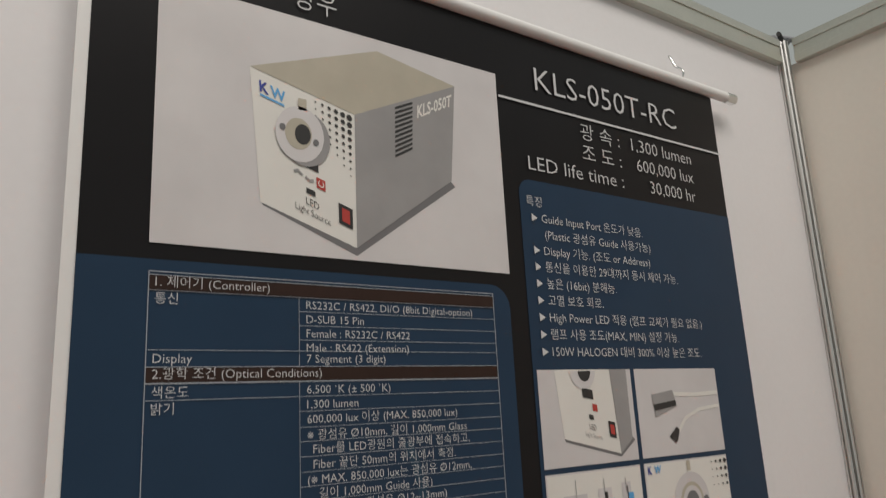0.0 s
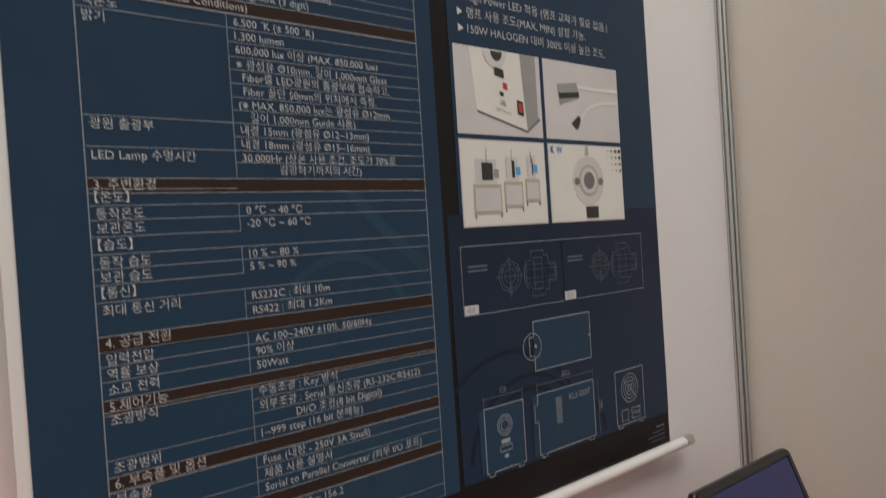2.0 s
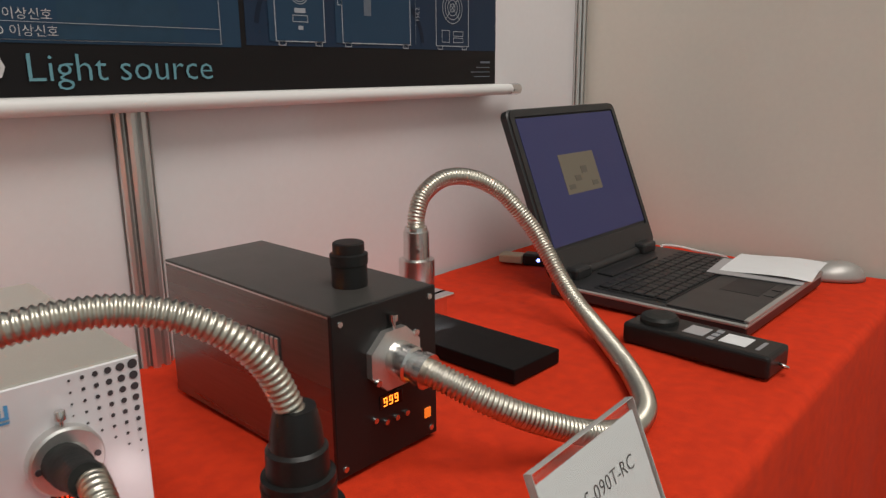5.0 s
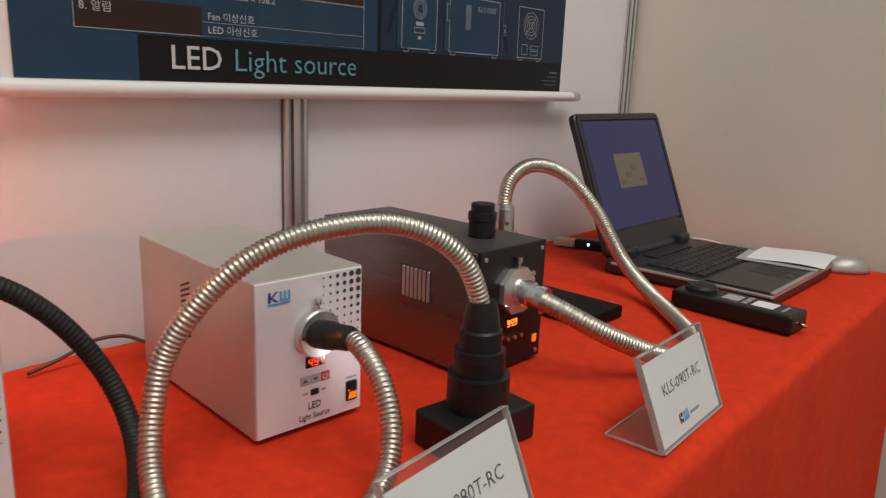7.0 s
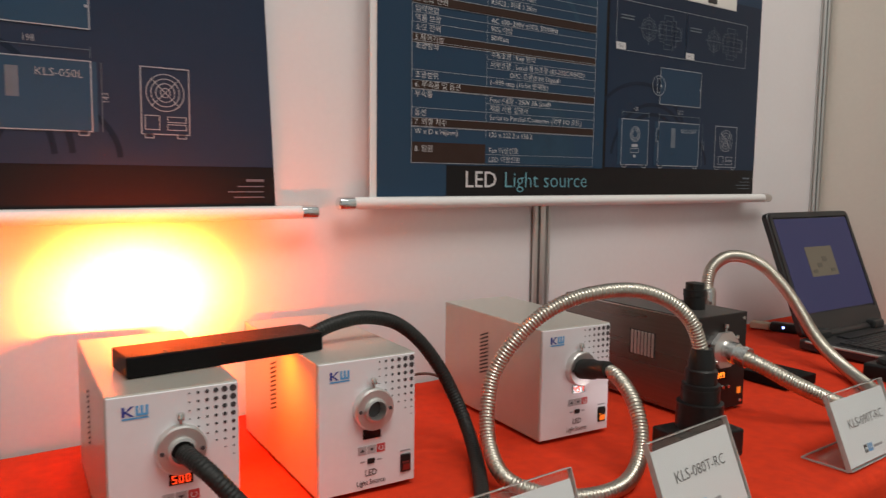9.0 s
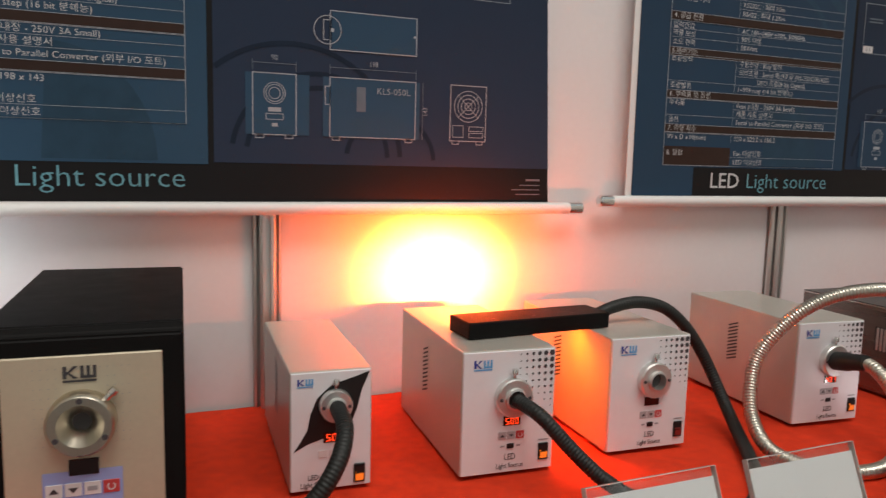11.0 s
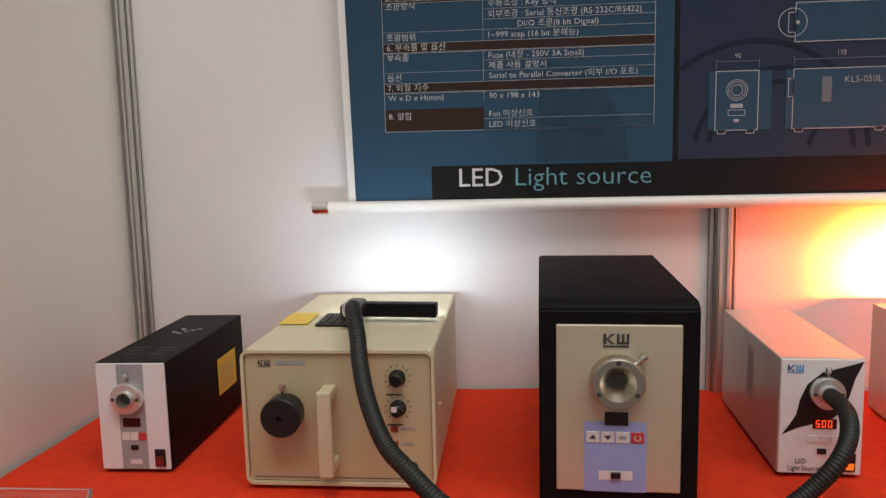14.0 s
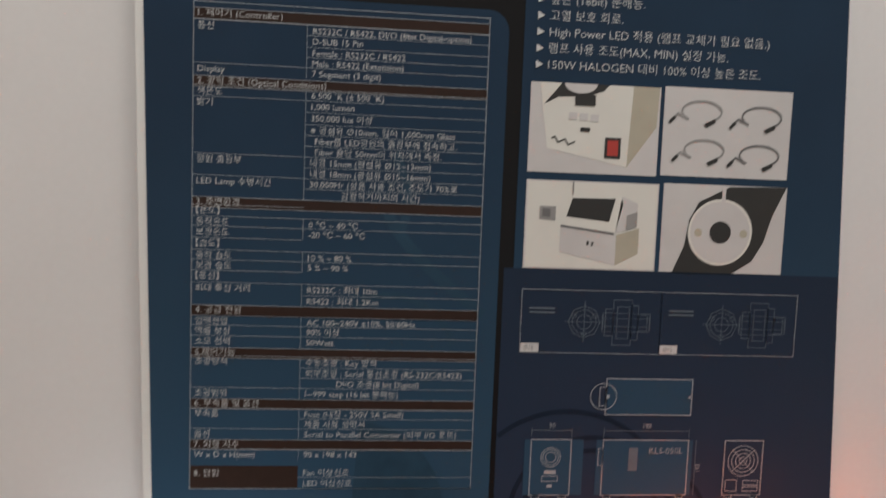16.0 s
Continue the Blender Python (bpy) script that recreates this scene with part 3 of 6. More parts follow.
        for u in (-0.034, 0.038):
            stroke(cut, ((q + u, cz - 0.012), (q + u, cz + 0.012)), 0.0015, y2)
        tagged(part("faint_drawing", cut, M_INKFAINT, root), kind="stuff")
        for k in range(2):
            part("faint_print", rect(B(), xa + 0.012, xa + 0.05, cz + 0.012 + 0.006 * k, cz + 0.0145 + 0.006 * k, y2), M_INKFAINT, root)
        part("tag_print", rect(B(), xa + 0.001, xa + 0.028, Z(zb2) + 0.001, Z(zb2) + 0.014, y2), M_INKWHITE, root)
        letters(faint, "Ø18" if a == 0 else "Ø15", xa + 0.006, Z(zb2) + 0.004, 0.007, y3)
    zr = extra["top_view"]
    outline(ln, sx(0.117), sx(0.252), Z(zr[0]), Z(zr[1]), 0.0014, y2)
    ring(ln, sx(0.113), Z((zr[0] + zr[1]) / 2), 0.020, 0.0012, y2)
    outline(ln, sx(0.107), sx(0.117), Z((zr[0] + zr[1]) / 2) - 0.014, Z((zr[0] + zr[1]) / 2) + 0.014, 0.0012, y2)
    disc(ln, sx(0.120), Z((zr[0] + zr[1]) / 2), 0.003, y2)
    disc(ln, sx(0.249), Z((zr[0] + zr[1]) / 2), 0.002, y2)
    part("drawing", ln, M_INKLINE, root, "pale printed dimension drawing")
    views = {"front": B(), "side": B(), "back": B()}
    z0, z1 = extra["views"]
    fw = extra["front_width"]
    for ln, a, b in ((views["front"], 0.005, 0.005 + fw), (views["side"], 0.117, 0.252), (views["back"], 0.311, 0.311 + fw)):
        outline(ln, sx(a), sx(b), Z(z0), Z(z1), 0.0014, y2)
        for f in (a + 0.004, b - 0.016):
            outline(ln, sx(f), sx(f) + 0.011, Z(z0) - 0.005, Z(z0), 0.0011, y2)
    ln = views["front"]
    cx, cz = sx(0.005 + fw / 2), Z(z0 + (z1 - z0) * 0.68)
    for r in (0.008, 0.012, 0.015):
        ring(ln, cx, cz, r, 0.001, y2)
    rect(ln, cx - 0.009, cx + 0.009, cz - 0.026, cz - 0.020, y2)
    outline(ln, cx - 0.012, cx + 0.012, cz - 0.037, cz - 0.029, 0.001, y2)
    rect(ln, cx - 0.004, cx + 0.004, cz - 0.047, cz - 0.042, y2)
    ln = views["side"]
    outline(ln, sx(0.110), sx(0.117), cz - 0.012, cz + 0.014, 0.0012, y2)
    rect(faint, sx(0.158), sx(0.172), Z(z0) + 0.038, Z(z1) - 0.012, y2)
    letters(ln, extra["model"], sx(0.190), Z(z1) - 0.021, 0.0095, y3, width=0.052)
    ln = views["back"]
    cx = sx(0.311 + fw / 2)
    for r in (0.006, 0.012, 0.018, 0.024):
        ring(ln, cx, Z(z1) - 0.032, r, 0.0011, y2)
    stroke(ln, ((cx - 0.018, Z(z1) - 0.014), (cx + 0.018, Z(z1) - 0.050)), 0.001, y2)
    stroke(ln, ((cx + 0.018, Z(z1) - 0.014), (cx - 0.018, Z(z1) - 0.050)), 0.001, y2)
    outline(ln, cx - 0.026, cx - 0.008, Z(z0) + 0.006, Z(z0) + 0.024, 0.001, y2)
    for k in range(2):
        outline(ln, cx + 0.002, cx + 0.026, Z(z0) + 0.006 + 0.010 * k, Z(z0) + 0.013 + 0.010 * k, 0.001, y2)
    for ln, a, b, w in ((views["front"], 0.005, 0.005 + fw, extra["dims"][0]), (views["side"], 0.117, 0.252, extra["dims"][1])):
        stroke(faint, ((sx(a), Z(z1) + 0.014), (sx(b), Z(z1) + 0.014)), 0.0009, y2)
        for q in (a, b):
            stroke(faint, ((sx(q), Z(z1) + 0.004), (sx(q), Z(z1) + 0.018)), 0.0008, y2)
        letters(ln, w, sx((a + b) / 2), Z(z1) + 0.018, 0.008, y3, "CENTER")
    stroke(faint, ((sx(0.264), Z(z0)), (sx(0.264), Z(z1))), 0.0009, y2)
    rot = Matrix.Translation((sx(0.272), 0, Z((z0 + z1) / 2))) @ Matrix.Rotation(radians(-90), 4, "Y")
    letters(ln, extra["dims"][2], 0, 0, 0.008, y3, "CENTER", m=rot)
    for ln in views.values():
        part("drawing", ln, M_INKLINE, root, "pale printed dimension drawing")
    ln = B()
    for k in range(4):
        rect(ln, X(x1) - (0.062, 0.070, 0.056, 0.044)[k], X(x1) - 0.018, 0.012 + 0.0075 * k, 0.0134 + 0.0075 * k + 0.002 * (k == 3), y2)
    part("table_grid", grid, M_INKLINE, root)
    part("small_print", ln, M_INKFAINT, root)
    tagged(part("faint_drawing", faint, M_INKFAINT, root), kind="stuff")
    # hanging bars
    for z in (-0.010, zt - zb + 0.008):
        bar = part("bar", rail_bar(B(), X(x0) - 0.047, X(x1) + 0.042, z), M_SHEET, root, "white hanging bar")
        caps(root, X(x0) - 0.047, X(x1) + 0.042, z)
    for hx in (X(x0) + 0.09, X(x1) - 0.085):
        part("hook", hose(B(), ((hx, -0.004, zt - zb + 0.012), (hx, -0.008, zt - zb + 0.03), (hx - 0.002, 0.004, zt - zb + 0.042), (hx - 0.006, 0.012, zt - zb + 0.065)), 0.0022, seg=8), M_CHROME, root, "metal hook")
    return root, X, Z


def photos(root, X, Z, cells):
    """Grey photograph grounds."""
    for x0, x1, z0, z1 in cells:
        part("photo", rect(B(), X(x0), X(x1), Z(z0), Z(z1), -0.0022), M_PHOTO, root, "grey product photograph")


def shapes(root, name, material, polys, X, Z, y):
    for p in polys:
        part(name, flat(B(), [(X(x), Z(z)) for x, z in p], y), material, root)


FEATURES = ("특징", "▶ Guide Input Port 온도가 낮음.", "(Plastic 광섬유 Guide 사용가능)", "▶ Display 기능. (조도 or Address)", "▶ 통신을 이용한 29대까지 동시 제어 가능.",
            "▶ 높은 (16bit) 분해능.", "▶ 고열 보호 회로.", "▶ High Power LED 적용 (램프 교체가 필요 없음.)", "▶ 램프 사용 조도(MAX, MIN) 설정 가능.")
HEAD_B = ((1.819, "1. 제어기 (Controller)"), (1.732, "2.광학 조건 (Optical Conditions)"),
          (1.803, "통신", "RS232C / RS422, DI/O (8bit Digital-option)"), (1.788, "", "D-SUB 15 Pin"), (1.773, "", "Female : RS232C / RS422"),
          (1.758, "", "Male : RS422 (Extension)"), (1.7465, "Display", "7 Segment (3 digit)"), (1.715, "색온도", "6,500 ˚K (± 500 ˚K)"), (1.700, "밝기", "1,300 lumen"),
          (1.685, "", "600,000 lux 이상 (MAX. 850,000 lux)"), (1.669, "", "※ 광섬유 Ø10mm, 길이 1,000mm Glass"), (1.655, "", "  Fiber를 LED광원의 출광부에 접속하고,"),
          (1.640, "", "  Fiber 끝단 50mm의 위치에서 측정."), (1.625, "", "(※ MAX. 850,000 lux는 광섬유 Ø12mm,"), (1.611, "", "    길이 1,000mm Guide 사용)"),
          (1.597, "광원 출광부", "내경 15mm (광섬유 Ø12~13mm)"), (1.582, "", "내경 18mm (광섬유 Ø15~16mm)"), (1.567, "LED Lamp 수명시간", "30,000Hr (상온 사용 조건, 조도가 70%로"),
          (1.554, "", "              감광하기까지의 시간)"))
HEAD_A = ((1.834, "1. 제어기 (Controller)"), (1.743, "2. 광학 조건 (Optical Conditions)"),
          (1.817, "통신", "RS232C / RS422, DI/O (8bit Digital-option)"), (1.803, "", "D-SUB 15 Pin"), (1.787, "", "Female : RS232C / RS422"),
          (1.773, "", "Male : RS422 (Extension)"), (1.759, "Display", "7 Segment (3 digit)"), (1.729, "색온도", "6,500 ˚K (± 500 ˚K)"), (1.714, "밝기", "1,000 lumen"),
          (1.698, "", "350,000 lux 이상"), (1.681, "", "※ 광섬유 Ø10mm, 길이 1,000mm Glass"), (1.666, "", "  Fiber를 LED광원의 출광부에 접속하고,"),
          (1.651, "", "  Fiber 끝단 50mm의 위치에서 측정."), (1.636, "광원 출광부", "내경 15mm (광섬유 Ø12~13mm)"), (1.621, "", "내경 18mm (광섬유 Ø15~16mm)"),
          (1.606, "LED Lamp 수명시간", "30,000Hr (상온 사용 조건, 조도가 70%로"), (1.591, "", "              감광하기까지의 시간)"))

typeset([w for row in HEAD_A + HEAD_B + LINES + SECTIONS for w in row[1:]] + [w.lstrip("▶").strip() for w in FEATURES] + ["8. 알람", "LED 이상신호", "Fan 이상신호", "W x D x H(mm)", "120 x 222.2 x 156.2", "90 x 198 x 143",
         "150W HALOGEN 대비 300% 이상 높은 조도.", "150W HALOGEN 대비 100% 이상 높은 조도.", "LED", "Light Source", "Light source", "Ø18", "Ø15", "KLS-050T", "KLS-050L", "120", "222.2", "156.2", "90", "198", "143",
         "KLS-050T-RC", "광 속 :", "1,300 lumen", "조 도 :", "600,000 lux", "LED life time :", "30,000 hr", "광우", "KLS-080T-RC", "KLS-090T-RC"])
root, X, Z = banner(
    1.622, 2.643, 1.074, 2.222, (1.685, 1.837, 2.101, 1.833), HEAD_B, LINES, -0.039, "120 x 222.2 x 156.2",
    FEATURES + ("▶ 150W HALOGEN 대비 300% 이상 높은 조도.",), 1.960,
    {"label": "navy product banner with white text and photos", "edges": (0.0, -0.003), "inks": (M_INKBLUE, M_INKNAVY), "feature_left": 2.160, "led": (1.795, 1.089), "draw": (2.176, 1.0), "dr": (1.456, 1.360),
     "top_view": (1.262, 1.336), "views": (1.135, 1.226), "front_width": 0.080, "model": "KLS-050T", "dims": ("120", "222.2", "156.2"), "rule": 2.134,
     "title": (("KLS-050T-RC", 2.205, 2.136, 0.037, "LEFT", 0.320), ("광 속 :", 2.375, 2.078, 0.021, "RIGHT", 0.085), ("1,300 lumen", 2.553, 2.078, 0.021, "RIGHT", 0.150),
               ("조 도 :", 2.375, 2.045, 0.021, "RIGHT", 0.085), ("600,000 lux", 2.553, 2.045, 0.021, "RIGHT", 0.142), ("LED life time :", 2.375, 2.012, 0.021, "RIGHT", 0.195),
               ("30,000 hr", 2.553, 2.012, 0.021, "RIGHT", 0.115), ("광우", 1.833, 2.158, 0.026, "LEFT", 0.055))})
photos(root, X, Z, ((1.684, 2.132, 1.861, 2.144), (2.166, 2.344, 1.613, 1.737), (2.352, 2.543, 1.613, 1.737), (2.166, 2.344, 1.482, 1.606), (2.352, 2.543, 1.482, 1.606)))
shapes(root, "photo_face", M_PHWHITE, (((1.781, 2.068), (1.909, 2.037), (1.908, 1.875), (1.794, 1.915)), ((2.196, 1.737), (2.300, 1.737), (2.309, 1.623), (2.205, 1.648)),
                                       ((2.168, 1.484), (2.342, 1.484), (2.342, 1.604), (2.168, 1.604)), ((2.354, 1.484), (2.541, 1.484), (2.541, 1.604), (2.354, 1.604))), X, Z, -0.0026)
shapes(root, "photo_side", M_PHGREY, (((1.909, 2.037), (2.059, 2.108), (2.046, 1.975), (1.908, 1.875)), ((2.300, 1.737), (2.334, 1.737), (2.334, 1.642), (2.309, 1.623)),
                                      ((2.384, 1.70), (2.432, 1.706), (2.438, 1.682), (2.388, 1.668)),), X, Z, -0.0030)
shapes(root, "photo_top", M_PHTOP, (((1.781, 2.068), (1.942, 2.128), (2.059, 2.108), (1.909, 2.037)),), X, Z, -0.0030)

def warp(bm, corners, w, h, y):
    """Lays a flat drawing of size w by h into the four corners (lower left, lower right, upper right, upper left) of a photographed side."""
    a, b, c, d = (Vector(p) for p in corners)
    for v in bm.verts:
        u, t = v.co.x / w, v.co.z / h
        p = (a * (1 - u) + b * u) * (1 - t) + (d * (1 - u) + c * u) * t
        v.co = (X(p.x), y, Z(p.y))
    return bm


FRONT = ((1.794, 1.917), (1.908, 1.873), (1.908, 2.036), (1.781, 2.068))
SIDE = ((1.908, 1.873), (2.045, 1.971), (2.058, 2.107), (1.908, 2.036))
onface = lambda name, bm, material, y=-0.0034: part(name, warp(bm, FRONT, 0.120, 0.156, y), material, root)
part("photo_shadow", flat(B(), [(X(x), Z(z)) for x, z in ((1.797, 1.912), (1.908, 1.866), (2.052, 1.968), (2.045, 1.974), (1.908, 1.876), (1.794, 1.919))], -0.0024), M_PHSHADE, root)
bm = B()
for i in range(6):
    for j in range(9 - i):
        disc(bm, 0.114 - 0.0082 * i, 0.150 - 0.0086 * j, 0.0036 * (1 - i / 7) * (1 - j / 10), 0, 10)
onface("photo_dots", bm, M_PHBLACK)
onface("photo_display", rect(B(), 0.046, 0.073, 0.066, 0.077), M_PHBLACK)
for k, material in enumerate((M_PHGREY, M_PHGREY, M_PHRED)):
    x = 0.043 + 0.0135 * k
    onface("photo_key", stroke(B(), ((x, 0.054), (x + 0.005, 0.0575 if k == 0 else 0.0515), (x + 0.010, 0.054)), 0.003) if k < 2 else rect(B(), x, x + 0.011, 0.048, 0.060), material)
onface("photo_key_sign", ring(B(), 0.0755, 0.054, 0.0032, 0.0011, 0, 14, 120, 420), M_PHWHITE, -0.0037)
onface("photo_slide_switch", rect(B(), 0.057, 0.068, 0.036, 0.042), M_PHBLACK)
onface("photo_switch", rect(B(), 0.097, 0.115, 0.020, 0.043), M_PHBLACK)
onface("photo_rocker", rect(B(), 0.101, 0.111, 0.024, 0.039), M_PHRED, -0.0037)
onface("photo_lettering", letters(B(), "LED", 0.064, 0.0225, 0.0085, 0, "CENTER"), M_PHBLACK)
onface("photo_lettering", letters(B(), "Light Source", 0.064, 0.0115, 0.0075, 0, "CENTER"), M_PHBLACK)
onface("photo_logo", letters(B(), "K", 0.009, 0.131, 0.013, 0, bold=0.03), M_BLUE1)
onface("photo_logo", letters(B(), "W", 0.021, 0.131, 0.013, 0, bold=0.03), M_BLUE2)
onface("photo_logo", rect(B(), 0.009, 0.036, 0.1255, 0.128), M_BLUE2)
for k in range(11):
    z = 0.084 + 0.0064 * k
    part("photo_vent", warp(rect(B(), 0.046, 0.067, z, z + 0.0034), SIDE, 0.120, 0.156, -0.0034), M_PHBLACK, root)
part("photo_lettering", warp(letters(B(), "KLS-050T", 0.073, 0.126, 0.018, 0, width=0.044, bold=0.03), SIDE, 0.120, 0.156, -0.0034), M_PHWHITE, root)
for name, x, z, rx, rz, material in (("photo_flange_shade", 1.846, 1.995, 0.030, 0.033, M_PHGREY), ("photo_flange", 1.839, 1.999, 0.029, 0.033, M_PHOTO), ("photo_flange_cone", 1.837, 1.999, 0.016, 0.0185, M_PHTOP),
                                     ("photo_flange_bore", 1.842, 1.999, 0.0095, 0.012, M_PHBLACK), ("photo_screw", 1.818, 2.004, 0.0035, 0.004, M_PHSHADE), ("photo_screw", 1.858, 1.992, 0.0035, 0.004, M_PHSHADE)):
    depth = {"photo_flange_shade": 0.0040, "photo_flange": 0.0043, "photo_flange_cone": 0.0046}.get(name, 0.0049)
    part(name, disc(B(), X(x), Z(z), rz, -depth, 28, rx / rz), material, root)
part("photo_set_screw", rect(B(), X(1.837), X(1.847), Z(2.028), Z(2.042), -0.0043), M_PHTOP, root)

# the small photographs: a unit's corner, a plug-in lamp, three machines, an outlet seen from the front
CORNER = ((2.205, 1.648), (2.309, 1.623), (2.302, 1.790), (2.192, 1.800))
oncorner = lambda name, bm, material, y=-0.0034: part(name, warp(bm, CORNER, 0.120, 0.156, y), material, root)
part("photo_shadow", flat(B(), [(X(x), Z(z)) for x, z in ((2.207, 1.644), (2.309, 1.619), (2.340, 1.640), (2.334, 1.645), (2.309, 1.626), (2.205, 1.649))], -0.0024), M_PHSHADE, root)
oncorner("photo_display", rect(B(), 0.050, 0.072, 0.062, 0.074), M_PHBLACK)
oncorner("photo_key", rect(B(), 0.068, 0.078, 0.047, 0.056), M_PHRED)
oncorner("photo_slide_switch", rect(B(), 0.058, 0.067, 0.035, 0.041), M_PHBLACK)
oncorner("photo_switch", rect(B(), 0.098, 0.113, 0.018, 0.038), M_PHBLACK)
oncorner("photo_rocker", rect(B(), 0.101, 0.110, 0.022, 0.034), M_PHRED, -0.0037)
oncorner("photo_lettering", letters(B(), "LED", 0.063, 0.0215, 0.0075, 0, "CENTER"), M_PHBLACK)
oncorner("photo_lettering", letters(B(), "Light Source", 0.063, 0.0115, 0.0060, 0, "CENTER"), M_PHGREY)
part("photo_flange", flat(B(), [(X(2.247 + 0.024 * math.cos(radians(a))), Z(1.735 + 0.024 * math.sin(radians(a)))) for a in range(180, 361, 15)], -0.0034), M_PHOTO, root)
part("photo_flange_bore", flat(B(), [(X(2.250 + 0.012 * math.cos(radians(a))), Z(1.735 + 0.014 * math.sin(radians(a)))) for a in range(180, 361, 15)], -0.0037), M_PHBLACK, root)
part("photo_lamp_stripe", flat(B(), [(X(x), Z(z)) for x, z in ((2.386, 1.686), (2.436, 1.691), (2.437, 1.683), (2.388, 1.677))], -0.0034), M_PHBLACK, root)
part("photo_lead", stroke(B(), ((X(2.432), Z(1.700)), (X(2.48), Z(1.698)), (X(2.541), Z(1.700))), 0.006, -0.0028), M_PHWHITE, root)
part("photo_lead", stroke(B(), ((X(2.436), Z(1.645)), (X(2.455), Z(1.664)), (X(2.49), Z(1.676)), (X(2.541), Z(1.680))), 0.005, -0.0028), M_PHWHITE, root)
part("photo_plug", flat(B(), [(X(x), Z(z)) for x, z in ((2.414, 1.640), (2.432, 1.653), (2.438, 1.648), (2.432, 1.634), (2.427, 1.630))], -0.0034), M_PHBLACK, root)
for name, r, depth, material in (("photo_flange", 0.040, 0.0031, M_PHOTO), ("photo_flange_cone", 0.026, 0.0034, M_PHTOP), ("photo_flange_cone", 0.021, 0.0037, M_PHOTO), ("photo_flange_bore", 0.014, 0.0040, M_PHSHADE)):
    part(name, disc(B(), X(2.449), Z(1.548), r, -depth, 30), material, root)
for x in (2.418, 2.480):
    part("photo_screw", disc(B(), X(x), Z(1.547), 0.006, -0.0040, 14), M_PHSHADE, root)
part("photo_display", rect(B(), X(2.438), X(2.470), Z(1.487), Z(1.506), -0.0034), M_PHBLACK, root)
part("photo_set_screw", rect(B(), X(2.444), X(2.452), Z(1.590), Z(1.604), -0.0034), M_PHTOP, root)
part("photo_logo", letters(B(), "K", X(2.358), Z(1.591), 0.011, -0.0036, bold=0.03), M_BLUE1, root)
part("photo_logo", letters(B(), "W", X(2.372), Z(1.591), 0.011, -0.0036, bold=0.03), M_BLUE2, root)
bm = B()
for i in range(4):
    for j in range(4):
        disc(bm, X(2.536 - 0.011 * i), Z(1.598 - 0.011 * j), max(0.0008, 0.0036 - 0.0008 * i - 0.0004 * j), -0.0036, 10)
part("photo_dots", bm, M_PHBLACK, root)
for x, h in ((2.216, 0.016), (2.268, 0.014), (2.310, 0.012)):
    part("photo_mast", rect(B(), X(x), X(x) + 0.0012, Z(1.572), Z(1.580) + h, -0.0033), M_PHGREY, root)

for k, (x, z, w, h) in enumerate(((2.188, 1.500, 0.056, 0.042), (2.250, 1.508, 0.040, 0.038), (2.296, 1.516, 0.032, 0.034))):
    cab = part("photo_machine", rect(B(), X(x), X(x) + w, Z(z), Z(z) + h, -0.0033), M_PHTOP, root)
    part("photo_machine_door", rect(B(), X(x) + 0.003, X(x) + w - 0.003, Z(z) + 0.004, Z(z) + h - 0.005, -0.0036), M_PHOTO, root)
    part("photo_machine_hood", rect(B(), X(x) + 0.006, X(x) + w - 0.008, Z(z) + h, Z(z) + h + 0.036, -0.0033), M_PHOTO, root)
    part("photo_machine_glass", rect(B(), X(x) + 0.018, X(x) + w - 0.016, Z(z) + h + 0.006, Z(z) + h + 0.031, -0.0036), M_PHBLACK, root)
    part("photo_machine_screen", rect(B(), X(x) + w - 0.014, X(x) + w - 0.004, Z(z) + h + 0.010, Z(z) + h + 0.022, -0.0037), M_BLUE2 if k else M_PHGREY, root)
    for e in (0.001, w - 0.003):
        part("photo_machine_leg", rect(B(), X(x) + e, X(x) + e + 0.002, Z(z) - 0.006, Z(z), -0.0034), M_PHBLACK, root)

root, X, Z = banner(
    0.424, 1.454, 1.062, 2.210, (0.475, 0.628, 0.882, 1.853), HEAD_A, LINES, 0.0, "90 x 198 x 143",
    FEATURES + ("▶ 150W HALOGEN 대비 100% 이상 높은 조도.",), 1.993,
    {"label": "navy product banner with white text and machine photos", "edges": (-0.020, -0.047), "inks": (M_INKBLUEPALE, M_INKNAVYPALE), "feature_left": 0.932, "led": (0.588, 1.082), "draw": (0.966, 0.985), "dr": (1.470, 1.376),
     "top_view": (1.283, 1.338), "views": (1.158, 1.244), "front_width": 0.062, "model": "KLS-050L", "dims": ("90", "198", "143"), "rule": 0.93, "title": ()})
photos(root, X, Z, ((0.945, 1.137, 1.641, 1.769), (1.143, 1.338, 1.643, 1.772), (0.945, 1.143, 1.501, 1.630), (1.150, 1.340, 1.501, 1.632)))
part("photo_face", flat(B(), [(X(x), Z(z)) for x, z in ((0.958, 1.769), (1.096, 1.769), (1.091, 1.652), (0.972, 1.676))], -0.0026), M_PHWHITE, root)
part("photo_side", flat(B(), [(X(x), Z(z)) for x, z in ((1.096, 1.769), (1.135, 1.769), (1.133, 1.712), (1.091, 1.652))], -0.0026), M_PHTOP, root)
part("photo_leaf", flat(B(), [(X(x), Z(z)) for x, z in ((0.965, 1.738), (0.985, 1.749), (1.030, 1.752), (1.052, 1.760), (1.060, 1.769), (0.990, 1.769))], -0.0030), M_PHBLACK, root)
part("photo_flange", flat(B(), [(X(1.018 + 0.024 * math.cos(radians(a))), Z(1.769 + 0.014 * math.sin(radians(a)))) for a in range(180, 361, 15)], -0.0033), M_PHOTO, root)
